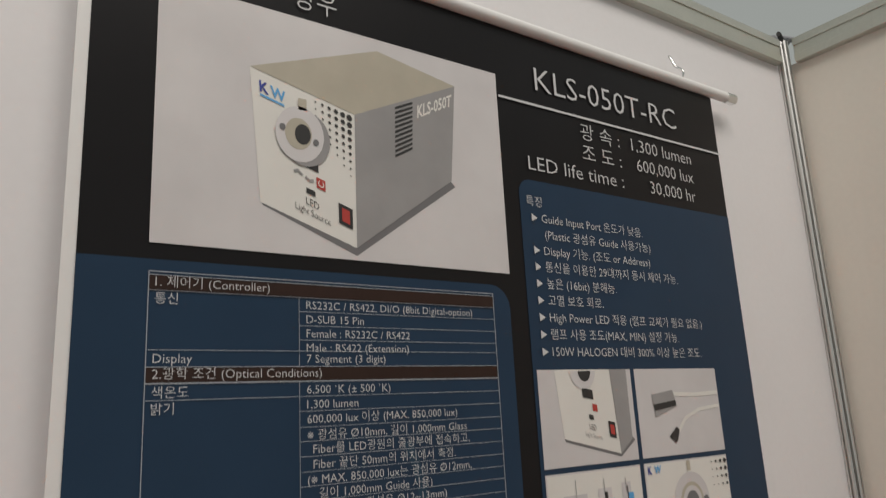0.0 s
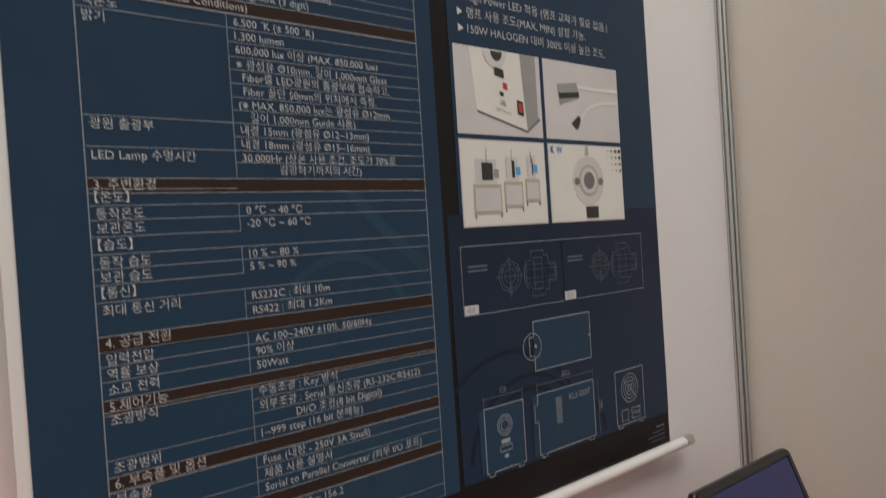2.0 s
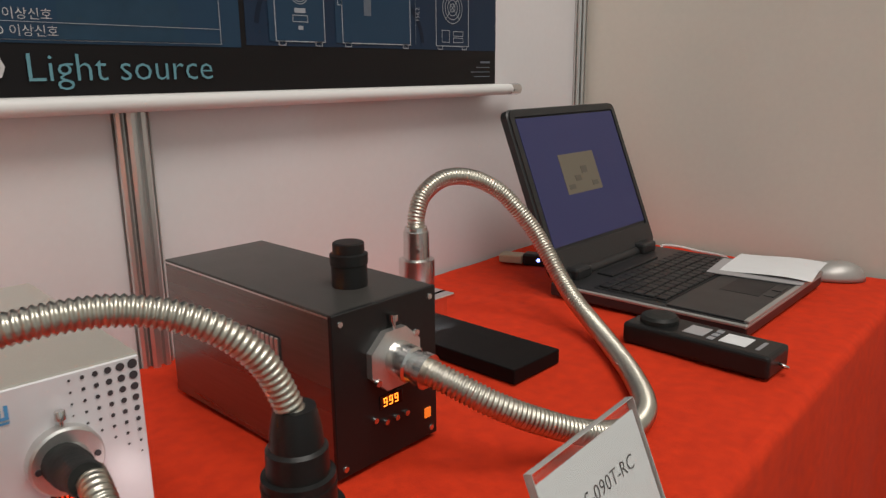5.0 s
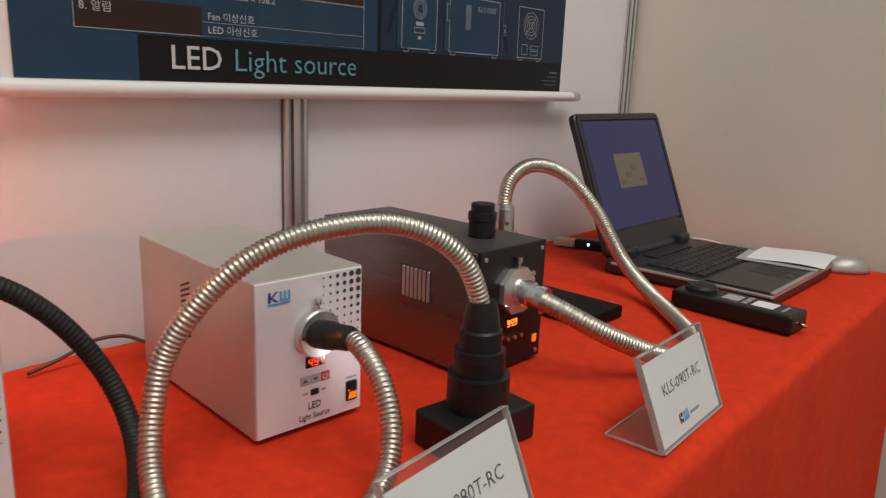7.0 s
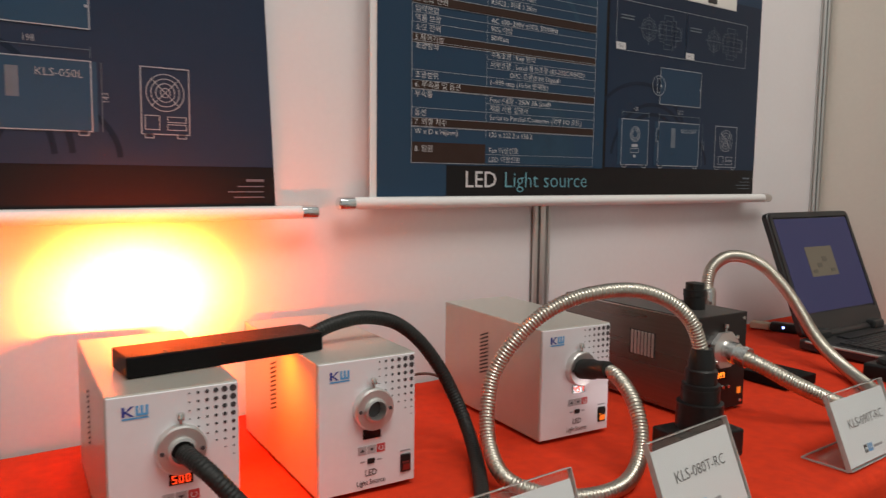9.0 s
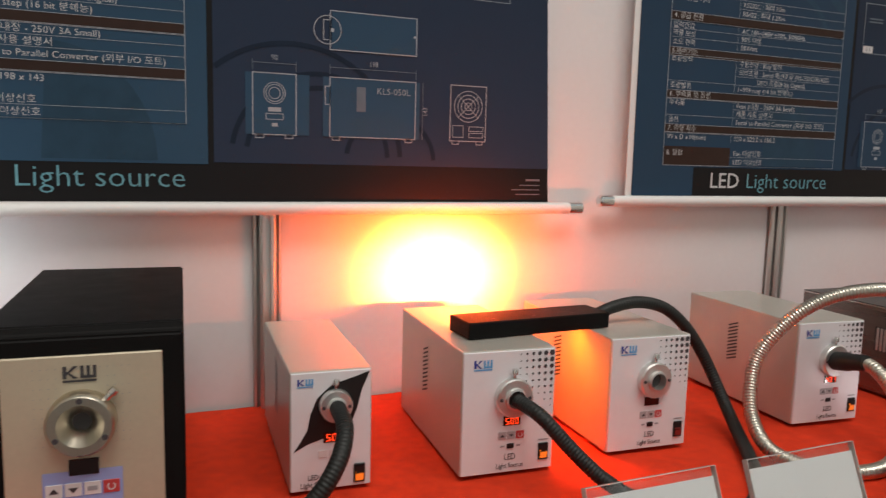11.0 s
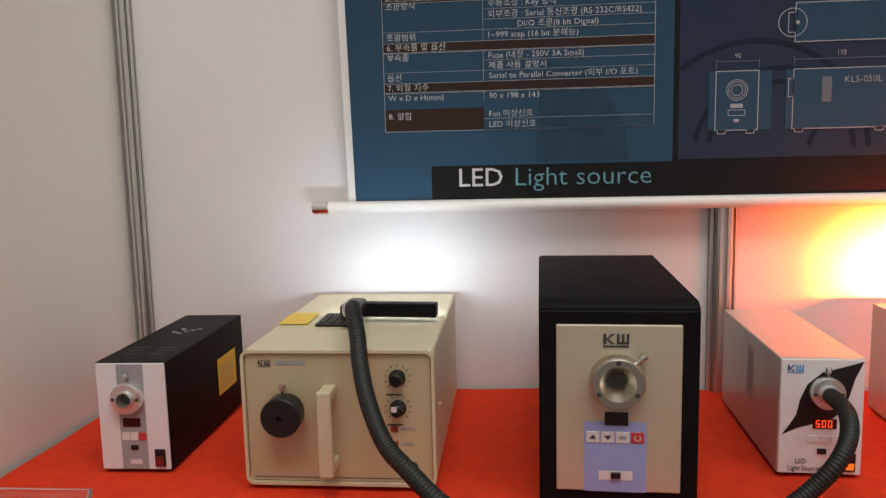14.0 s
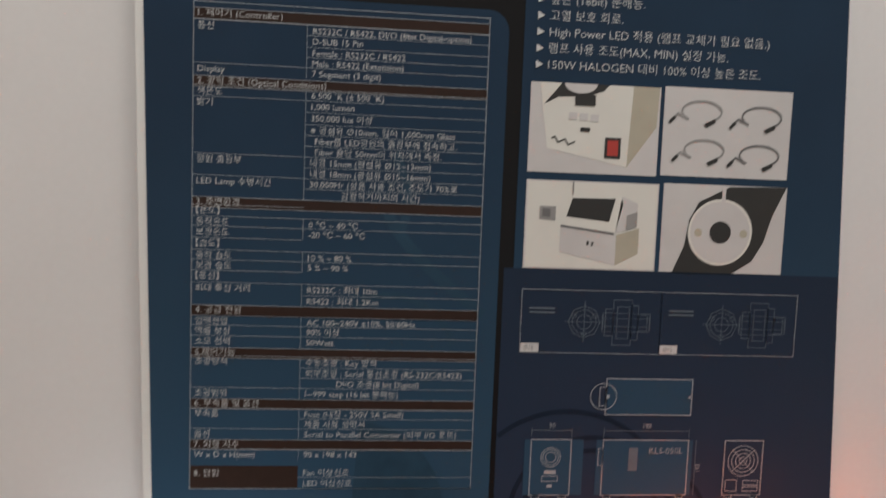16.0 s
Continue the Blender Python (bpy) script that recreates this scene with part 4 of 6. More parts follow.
part("photo_display", rect(B(), X(1.010), X(1.040), Z(1.738), Z(1.754), -0.0036), M_PHBLACK, root)
part("photo_slide_switch", rect(B(), X(1.020), X(1.034), Z(1.701), Z(1.707), -0.0033), M_PHBLACK, root)
for k in range(3):
    part("photo_key", rect(B(), X(1.002) + 0.016 * k, X(1.014) + 0.016 * k, Z(1.718) - 0.001 * k, Z(1.728) - 0.001 * k, -0.0033), M_PHOTO, root)
part("photo_lettering", stroke(B(), [(X(0.978) + 0.005 * k, Z(1.690) + 0.004 * math.sin(k * 2.1) - 0.001 * k) for k in range(8)], 0.002, -0.0033), M_PHBLACK, root)
part("photo_switch", rect(B(), X(1.057), X(1.081), Z(1.664), Z(1.694), -0.0033), M_PHBLACK, root)
part("photo_rocker", rect(B(), X(1.061), X(1.077), Z(1.668), Z(1.690), -0.0036), M_PHRED, root)
for cx, cz, material in ((1.200, 1.738, M_PHGREY), (1.292, 1.733, M_PHSHADE), (1.207, 1.682, M_PHGREY), (1.292, 1.677, M_PHSHADE)):
    part("photo_cable", ring(B(), X(cx), Z(cz), 0.015, 0.0028, -0.0032, 28, -50, 230, 2.0), material, root)
    part("photo_cable", stroke(B(), ((X(cx) - 0.020, Z(cz) - 0.011), (X(cx) - 0.036, Z(cz) - 0.004), (X(cx) - 0.046, Z(cz) - 0.013)), 0.003, -0.0034), material, root)
    part("photo_plug", flat(B(), [(X(cx) + a, Z(cz) + b) for a, b in ((0.004, -0.018), (0.020, -0.010), (0.022, -0.015), (0.008, -0.023))], -0.0036), M_PHBLACK, root)
    part("photo_plug", flat(B(), [(X(cx) + a, Z(cz) + b) for a, b in ((-0.050, -0.016), (-0.042, -0.008), (-0.038, -0.010), (-0.047, -0.019))], -0.0037), M_PHBLACK, root)
part("photo_paper", rect(B(), X(0.947), X(1.141), Z(1.503), Z(1.628), -0.0026), M_PHWHITE, root)
for name, material, depth, pts in (
        ("photo_machine_front", M_PHOTO, 0.0030, ((0.998, 1.564), (1.082, 1.553), (1.082, 1.508), (0.998, 1.526))),
        ("photo_machine_side", M_PHTOP, 0.0030, ((1.082, 1.553), (1.116, 1.564), (1.116, 1.526), (1.082, 1.508))),
        ("photo_machine_hood", M_PHWHITE, 0.0033, ((0.998, 1.566), (1.080, 1.556), (1.090, 1.598), (1.086, 1.610), (1.010, 1.610), (1.003, 1.600))),
        ("photo_machine_hood", M_PHOTO, 0.0033, ((1.080, 1.556), (1.112, 1.566), (1.112, 1.600), (1.088, 1.610))),
        ("photo_machine_glass", M_PHBLACK, 0.0036, ((1.006, 1.578), (1.070, 1.572), (1.078, 1.606), (1.014, 1.605))),
        ("photo_machine_shadow", M_PHSHADE, 0.0036, ((0.998, 1.566), (1.078, 1.556), (1.078, 1.553), (0.998, 1.563))),
        ("photo_machine_panel", M_PHGREY, 0.0036, ((1.096, 1.560), (1.112, 1.566), (1.112, 1.588), (1.096, 1.582))),
        ("photo_screen", M_PHGREY, 0.0030, ((0.966, 1.573), (0.990, 1.571), (0.990, 1.592), (0.966, 1.592))),
        ("photo_screen", M_PHSHADE, 0.0033, ((0.970, 1.577), (0.982, 1.576), (0.982, 1.588), (0.970, 1.589))),
        ("photo_machine_handle", M_PHBLACK, 0.0036, ((1.038, 1.537), (1.041, 1.537), (1.041, 1.543), (1.038, 1.543))),
        ("photo_machine_handle", M_PHBLACK, 0.0036, ((1.045, 1.536), (1.048, 1.536), (1.048, 1.542), (1.045, 1.542))),
        ("photo_mast", M_PHSHADE, 0.0033, ((1.013, 1.610), (1.015, 1.610), (1.015, 1.628), (1.013, 1.628))),
        ("photo_leaf", M_PHBLACK, 0.0030, ((1.170, 1.501), (1.262, 1.501), (1.292, 1.520), (1.308, 1.548), (1.320, 1.590), (1.339, 1.632), (1.252, 1.630), (1.205, 1.606), (1.192, 1.580), (1.186, 1.540)))):
    part(name, flat(B(), [(X(x), Z(z)) for x, z in pts], -depth), material, root)
for name, r, depth, material in (("photo_flange_edge", 0.0495, 0.0034, M_PHWHITE), ("photo_flange", 0.046, 0.0037, M_PHOTO), ("photo_flange_bore", 0.0165, 0.0041, M_PHBLACK)):
    part(name, disc(B(), X(1.240), Z(1.562), r, -depth, 36), material, root)
for x in (1.206, 1.276):
    part("photo_screw", disc(B(), X(x), Z(1.561), 0.006, -0.0041, 14), M_PHTOP, root)
part("photo_set_screw", rect(B(), X(1.239), X(1.245), Z(1.608), Z(1.631), -0.0037), M_PHOTO, root)

# ---- light source units on the table ----


def logo(root, x, z, h, y, both=None):
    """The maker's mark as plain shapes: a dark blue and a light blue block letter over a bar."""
    k, w, t = B(), B(), h * 0.28
    rect(k, x, x + t, z, z + h, y)
    flat(k, ((x + t, z + h * 0.42), (x + h * 0.75, z + h), (x + h * 1.12, z + h), (x + t, z + h * 0.30)), y)
    flat(k, ((x + t, z + h * 0.62), (x + t, z + h * 0.45), (x + h * 0.75, z), (x + h * 1.12, z)), y - 0.0002)
    x2 = x + h * 1.25
    for j in range(3):
        rect(w, x2 + j * h * 0.45, x2 + j * h * 0.45 + t * 0.9, z, z + h, y)
    rect(w, x2, x2 + h * 1.15, z, z + t * 0.8, y - 0.0002)
    rect(w, x, x + h * 2.4, z - h * 0.30, z - h * 0.13, y)
    part("logo", k, both or M_BLUE1, root)
    part("logo", w, both or M_BLUE2, root)


SEG = {"0": "abcdef", "1": "bc", "5": "acdfg", "9": "abcdfg", "4": "bcfg", "3": "abcdg"}


def digits(bm, words, x, z, h, y):
    """Seven-segment figures."""
    w, t = h * 0.55, h * 0.13
    for c in words:
        s = SEG[c]
        for k, (a, b, p, q) in {"a": (0, w, h - t, h), "d": (0, w, 0, t), "g": (0, w, h / 2 - t / 2, h / 2 + t / 2), "f": (0, t, h / 2, h), "b": (w - t, w, h / 2, h), "e": (0, t, 0, h / 2), "c": (w - t, w, 0, h / 2)}.items():
            if k in s:
                rect(bm, x + a, x + b, z + p, z + q, y - 0.0001 * "abcdefg".index(k))
        x += w * 1.45
    return bm


def port(root, x, z, r, screws=2, bore=0.42, depth=0.010):
    """A turned flange round the light outlet, with screws and a set screw on top."""
    fl = part("flange", lathe(B(), ((0, r), (-depth * 0.8, r), (-depth, r * 0.94), (-depth, r * 0.58), (-depth - 0.004, r * 0.56), (-depth - 0.0045, r * bore * 1.1), (-depth * 0.3, r * bore)), (x, 0, z), (0, 1, 0), 36), M_FLANGE, root, "turned aluminium outlet flange")
    part("bore", lathe(B(), ((-depth * 0.32, r * bore), (-depth * 0.34, 0.0001)), (x, 0, z), (0, 1, 0), 24), M_DARK, fl)
    for k in range(screws):
        a = 2 * math.pi * k / screws if screws == 2 else math.pi / 2 + 2 * math.pi * k / 3
        part("screw", lathe(B(), ((-depth, 0.0022), (-depth - 0.001, 0.002)), (x + r * 0.77 * math.cos(a), 0, z + r * 0.77 * math.sin(a)), (0, 1, 0), 12), M_PRINT, fl)
    bm = lathe(B(), ((0, 0.0016), (0.006, 0.0016), (0.006, 0.0036), (0.011, 0.0036), (0.012, 0.003)), (x, -depth * 0.5, z + r * 0.97), (0, 0, 1), 14)
    part("set_screw", bm, M_STEEL, root, "knurled set screw")
    return fl


def rocker(root, x, z, lit, w=0.013, h=0.021):
    sw = part("power_switch", box(B(), x - w / 2, x + w / 2, -0.0022, 0.0, z - h / 2, z + h / 2, 0.0006, 1), M_PLASTIC, root, "black rocker switch")
    bm = B()
    for s in (0, 1):
        vs = [bm.verts.new(p) for p in ((x - w * 0.36, -0.0024, z + (s - 1) * h * 0.40), (x + w * 0.36, -0.0024, z + (s - 1) * h * 0.40), (x + w * 0.36, -0.0042 + 0.0026 * s, z + s * h * 0.40), (x - w * 0.36, -0.0042 + 0.0026 * s, z + s * h * 0.40))]
        bm.faces.new(vs)
    part("rocker", bm, M_NEON if lit else M_OFFSWITCH, sw, "orange lit rocker" if lit else "unlit red rocker")
    # The shaded upper half of a lit rocker is painted as a black patch
    if lit:
        part("rocker_shade", rect(B(), x - w * 0.36, x + w * 0.36, z + h * 0.05, z + h * 0.40, -0.0046), M_PLASTIC, sw)


def cabinet(root, w, d, h, shell, face, lip=0.0012):
    """A folded sheet cover, a face plate let into its front and four feet."""
    part("cover", box(B(), 0, w, 0.002, d, 0.005, h, 0.0015, 2), shell, root)
    part("face_plate", box(B(), 0.0012, w - 0.0012, 0.0, 0.0035, 0.006, h - 0.0012, 0.0006, 1), face, root)
    for fx in (0.015, w - 0.015):
        for fy in (0.02, d - 0.02):
            part("foot", lathe(B(), ((0, 0.007), (0.0055, 0.008)), (fx, fy, 0), (0, 0, 1), 14), M_RUBBER, root, "black rubber foot")


def vents(root, side_x, y0, z0, n, slant, w=0.022, pitch=0.0056, material=None):
    bm = B()
    for k in range(n):
        z = z0 + pitch * k
        pts = ((side_x, y0, z), (side_x, y0 + w, z + slant), (side_x, y0 + w, z + slant + pitch * 0.45), (side_x, y0, z + pitch * 0.45))
        off = -0.0006 if side_x <= 0.001 else 0.0006
        bm.faces.new([bm.verts.new((p[0] + off, p[1], p[2])) for p in pts])
    part("vent_slots", bm, material or M_DARK, root, "dark louvre slots")


def white_unit(m, lit, shown, label, d=0.26):
    """The white-faced unit with dots, keys and the round outlet."""
    w, h = 0.120, 0.156
    root = thing("light_source", m, label, "light source", "light source units on the table")
    cabinet(root, w, d, h, M_SHELL, M_FACE)
    vents(root, 0.0, d * 0.50, 0.072, 11, -0.008)
    vents(root, w, d * 0.50, 0.072, 11, -0.008)
    logo(root, 0.014, 0.136, 0.0095, -0.0006)
    bm = B()
    for i in range(6):
        for j in range(9 - i):
            r = 0.0034 * (1 - i / 7) * (1 - j / 10)
            disc(bm, w - 0.006 - 0.0082 * i, h - 0.006 - 0.0082 * j, r, -0.0006, 12)
    part("dot_print", bm, M_PRINT, root, "black halftone dots")
    port(root, 0.064, 0.099, 0.0235)
    part("display", box(B(), 0.053, 0.075, -0.0012, 0.0, 0.064, 0.0755, 0.0004, 1), M_DISPLAY, root, "smoked display window")
    if shown:
        part("digits", digits(B(), shown, 0.0555, 0.0657, 0.0078, -0.0016), M_DIGIT, root, "lit red digits")
    for k, mt in enumerate((M_GREYKEY, M_GREYKEY, M_REDKEY)):
        key = part("key", box(B(), 0.047 + 0.0115 * k, 0.0575 + 0.0115 * k, -0.0008, 0.0, 0.0470, 0.0565, 0.0003, 1), mt, root)
        x = 0.0522 + 0.0115 * k
        if k < 2:
            s = 1 if k == 0 else -1
            part("arrow", flat(B(), ((x - 0.003, 0.0517 - 0.0015 * s), (x + 0.003, 0.0517 - 0.0015 * s), (x, 0.0517 + 0.002 * s)), -0.0012), M_PRINT, key)
        else:
            part("arrow", ring(B(), x, 0.0517, 0.0026, 0.0009, -0.0012, 16, 120, 420), M_WHITEKEY, key)
    sl = part("slide_switch", box(B(), 0.0585, 0.0675, -0.0015, 0.0, 0.0355, 0.0415, 0.0004, 1), M_PLASTIC, root)
    bm = B()
    for x in (0.050, 0.0705):
        rect(bm, x, x + 0.0055, 0.0375, 0.0395, -0.0006)
    rect(bm, 0.100, 0.113, 0.0415, 0.0432, -0.0006)
    part("small_print", bm, M_GREYPRINT, root)
    bm = letters(B(), "LED", 0.063, 0.0215, 0.0075, -0.0006, "CENTER", bold=0.02)
    letters(bm, "Light Source", 0.063, 0.0115, 0.0060, -0.0006, "CENTER", bold=0.02)
    part("lettering", bm, M_PRINT, root)
    rocker(root, 0.1065, 0.028, lit)
    return root


white_unit(pose(1.163, -0.324, TZ, 0, 0, -3.5), True, "500", "white-faced light source unit with a black cable plugged in", 0.262)
white_unit(pose(1.372, -0.317, TZ, 0, 0, -3.0), False, "", "white-faced light source unit, switched off, empty outlet", 0.262)
white_unit(pose(1.692, -0.316, TZ, 0, 0, -4.5), True, "491", "white-faced light source unit with a steel hose plugged in", 0.25)

# narrow unit with the dark leaf
root = thing("light_source", pose(0.969, -0.300, TZ, 0, 0, -2.5), "narrow light source unit with a dark leaf print", "light source", "light source units on the table")
w, h, d = 0.092, 0.142, 0.262
cabinet(root, w, d, h, M_SHELL, M_FACE)
bm = B()
for k in range(11):
    for j in range(3):
        cy, cz = d * 0.42 + 0.0085 * j, 0.060 + 0.0058 * k + 0.002 * j
        bm.faces.new([bm.verts.new((-0.0006, cy + a, cz + b)) for a, b in ((-0.0030, -0.0011), (0.0030, 0.0005), (0.0030, 0.0026), (-0.0030, 0.0010))])
part("vent_slots", bm, M_INKWHITE, root, "rows of punched vent holes")
# Flat grey patches below the holes paint in the shade of their lower lips
bm = B()
for k in range(11):
    for j in range(3):
        cy, cz = d * 0.42 + 0.0085 * j, 0.0575 + 0.0058 * k + 0.002 * j
        bm.faces.new([bm.verts.new((-0.0005, cy + a, cz + b)) for a, b in ((-0.0034, -0.0011), (0.0034, 0.0005), (0.0034, 0.0032), (-0.0034, 0.0016))])
part("vent_shade", bm, M_GREYPRINT, root, "grey patches painted as shade below the vent holes")
leaf = [(0.089, 0.139), (0.070, 0.133), (0.046, 0.126), (0.030, 0.112), (0.0225, 0.094), (0.019, 0.076), (0.012, 0.064), (0.004, 0.052), (0.020, 0.060), (0.040, 0.066), (0.058, 0.072), (0.069, 0.082), (0.075, 0.098), (0.080, 0.118)]
part("leaf_print", flat(B(), leaf, -0.0005), M_PLASTIC, root, "black leaf-shaped print")
logo(root, 0.008, 0.127, 0.0072, -0.0007)
port(root, 0.050, 0.103, 0.0185)
part("display", box(B(), 0.037, 0.063, -0.0012, 0.0, 0.060, 0.072, 0.0004, 1), M_DISPLAY, root)
part("digits", digits(B(), "500", 0.0400, 0.0620, 0.0082, -0.0016), M_DIGIT, root, "lit red digits")
for k in range(3):
    part("key", box(B(), 0.031 + 0.013 * k, 0.0415 + 0.013 * k, -0.0010, 0.0, 0.043, 0.0515, 0.0004, 1), M_WHITEKEY, root)
part("slide_switch", box(B(), 0.043, 0.053, -0.0015, 0, 0.030, 0.0365, 0.0004, 1), M_PLASTIC, root)
bm = letters(B(), "LED", 0.020, 0.018, 0.006, -0.0006, "LEFT", bold=0.02)
letters(bm, "Light Source", 0.012, 0.0095, 0.0058, -0.0006, "LEFT", bold=0.02)
part("lettering", bm, M_PRINT, root)
rocker(root, 0.078, 0.021, True, 0.013, 0.022)

# large black unit
root = thing("light_source", pose(0.694, -0.382, TZ, 0, 0, -2.4), "large black light source unit with a champagne front", "light source", "light source units on the table")
w, h, d = 0.164, 0.219, 0.325
bm = B()
sides = [[bm.verts.new((x, y, z)) for y, z in ((0, 0.004), (0, h - 0.003), (0.003, h), (0.012, h + 0.006), (d - 0.003, h + 0.010), (d, h + 0.007), (d, 0.004))] for x in (0, w)]
for k in range(7):
    bm.faces.new((sides[0][k], sides[0][(k + 1) % 7], sides[1][(k + 1) % 7], sides[1][k]))
for f in sides:
    bm.faces.new(f)
bmesh.ops.bevel(bm, geom=bm.edges[:], offset=0.002, segments=2, affect="EDGES")
part("case", bm, M_BLACKBOX, root)
part("face_plate", box(B(), 0.018, w - 0.018, -0.003, 0.001, 0.021, h - 0.018, 0.001, 1), M_BEIGEPLATE, root, "champagne metal front plate")
bm = B()
for j in range(9):
    for i in range(14):
        if abs(i - 6.5) > 3.2 or j in (0,):
            disc(bm, 0.043 + 0.0058 * i, 0.190 - 0.0085 * j, 0.0005, -0.0034, 6)
part("dot_print", bm, M_GREYPRINT, root)
logo(root, 0.066, 0.181, 0.011, -0.0038, M_PRINT)
bm = lathe(B(), ((0.004, 0.028), (-0.016, 0.028), (-0.019, 0.0265), (-0.020, 0.0255), (-0.020, 0.0185), (-0.013, 0.0135), (-0.0065, 0.0085), (-0.0050, 0.0080), (-0.0050, 0.0001)), (0.080, 0, 0.143), (0, 1, 0), 40)
fl = part("flange", bm, M_NICKEL, root, "large turned nickel outlet flange")
part("bore", lathe(B(), ((-0.0056, 0.0078), (-0.0058, 0.0001)), (0.080, 0, 0.143), (0, 1, 0), 20), M_DARK, fl)
for k in range(3):
    a = math.pi / 2 + 2 * math.pi * k / 3
    part("screw", lathe(B(), ((-0.0200, 0.0026), (-0.0208, 0.0024)), (0.080 + 0.0222 * math.cos(a), 0, 0.143 + 0.0222 * math.sin(a)), (0, 1, 0), 12), M_PRINT, fl)
part("set_screw", lathe(B(), ((0, 0.003), (0.006, 0.003), (0.007, 0.0042), (0.012, 0.0042)), (0.0995, -0.010, 0.1625), (0.7, 0, 0.7), 14), M_STEEL, root)
part("label_plate", rect(B(), 0.047, 0.111, 0.021, 0.098, -0.0036), M_LILAC, root, "lilac printed label")
part("display", box(B(), 0.068, 0.092, -0.0048, -0.003, 0.094, 0.1085, 0.0004, 1), M_DISPLAY, root)
for k, mt in enumerate((M_WHITEKEY, M_WHITEKEY, M_WHITEKEY, M_REDKEY)):
    key = part("key", box(B(), 0.049 + 0.0153 * k, 0.0625 + 0.0153 * k, -0.0044, -0.003, 0.075, 0.087, 0.0004, 1), mt, root)
    x = 0.0557 + 0.0153 * k
    if k < 2:
        s = 1 if k == 0 else -1
        part("arrow", flat(B(), ((x - 0.004, 0.081 - 0.002 * s), (x + 0.004, 0.081 - 0.002 * s), (x, 0.081 + 0.003 * s)), -0.0048), M_PRINT, key)
    elif k == 2:
        part("arrow", rect(B(), x - 0.004, x + 0.004, 0.079, 0.083, -0.0048), M_GREYPRINT, key)
    else:
        part("arrow", ring(B(), x, 0.081, 0.003, 0.001, -0.0048, 16, 120, 420), M_WHITEKEY, key)
part("slide_plate", rect(B(), 0.062, 0.097, 0.034, 0.0445, -0.0040), M_WHITEKEY, root)
part("slide_switch", box(B(), 0.0745, 0.0845, -0.0065, -0.004, 0.036, 0.0430, 0.0004, 1), M_PLASTIC, root)

# cream halogen unit
root = thing("halogen_light_source", pose(0.349, -0.352, TZ), "cream enamelled halogen light source with carrying handle", "light source", "light source units on the table")
w, h, d = 0.231, 0.165, 0.340
part("case", box(B(), 0.0115, w - 0.0015, 0.004, d, 0.006, h - 0.001, 0.005, 3), M_CREAM, root)
part("face_plate", box(B(), 0.014, w - 0.004, -0.001, 0.006, 0.010, h - 0.005, 0.001, 1), M_CREAMFACE, root)
part("bezel", rim(B(), rounded(0.010, w, 0.006, h, 0.010), rounded(0.0135, w - 0.0035, 0.0095, h - 0.0035, 0.007), -0.0045, 0.012), M_CREAM, root, "rounded cream bezel")
part("seam", stroke(B(), ((0.020, 0.0145), (w - 0.010, 0.0145)), 0.0010, -0.0014), M_PRINT, root)
for fx in (0.03, w - 0.02):
    for fy in (0.03, d - 0.03):
        part("foot", lathe(B(), ((0, 0.010), (0.007, 0.011)), (fx, fy, 0), (0, 0, 1), 14), M_RUBBER, root, "black rubber foot")
logo(root, 0.030, 0.147, 0.006, -0.0016, M_PRINT)
part("small_print", rect(B(), 0.050, 0.085, 0.1475, 0.152, -0.0016), M_GREYPRINT, root)
sock = part("light_outlet", lathe(B(), ((0, 0.019), (-0.010, 0.019), (-0.012, 0.0225), (-0.030, 0.0225), (-0.032, 0.021), (-0.032, 0.004), (-0.028, 0.0035)), (0.062, 0, 0.095), (0, 1, 0), 36), M_PLASTIC, root, "black capped outlet")
part("set_screw", lathe(B(), ((0, 0.002), (0.008, 0.002), (0.008, 0.0045), (0.013, 0.0045)), (0.059, -0.008, 0.113), (0, 0, 1), 14), M_STEEL, root)
bm = B()
box(bm, 0.104, 0.120, -0.034, -0.027, 0.028, 0.126, 0.002, 2)
for z in (0.030, 0.113):
    box(bm, 0.1045, 0.1195, -0.030, -0.0005, z, z + 0.012, 0.002, 2)
part("handle", bm, M_CREAM, root, "cream strap handle")
for z, sz, lab in ((0.133, 0.0095, "volume"), (0.098, 0.0095, "mode")):
    kn = part("knob", lathe(B(), ((0, sz), (-0.003, sz), (-0.004, sz * 0.82), (-0.014, sz * 0.74), (-0.0155, sz * 0.6)), (0.189, 0, z), (0, 1, 0), 24), M_PLASTIC, root, "black control knob")
    part("pointer", box(B(), 0.1833, 0.1897, -0.0162, -0.0148, z, z + 0.006), M_WHITEKEY if z < 0.11 else M_PLASTIC, kn)
    bm = B()
    for k in range(11):
        a = radians(225 - 27 * k)
        stroke(bm, ((0.189 + 0.0125 * math.cos(a), z + 0.0125 * math.sin(a)), (0.189 + 0.0155 * math.cos(a), z + 0.0155 * math.sin(a))), 0.0009, -0.0015)
    rect(bm, 0.176, 0.194, z - 0.0205, z - 0.0185, -0.0015)
    part("scale_print", bm, M_PRINT, root)
for z in (0.074, 0.056):
    part("indicator", box(B(), 0.180, 0.188, -0.0025, -0.001, z - 0.0035, z + 0.0035, 0.0004, 1), M_OFFSWITCH, root, "dark red indicator")
    part("small_print", rect(B(), 0.191, 0.206, z - 0.0012, z + 0.0012, -0.0015), M_GREYPRINT, root)
part("jack", lathe(B(), ((0, 0.005), (-0.004, 0.005), (-0.004, 0.002)), (0.205, 0, 0.030), (0, 1, 0), 14), M_DARK, root)
bm = B()
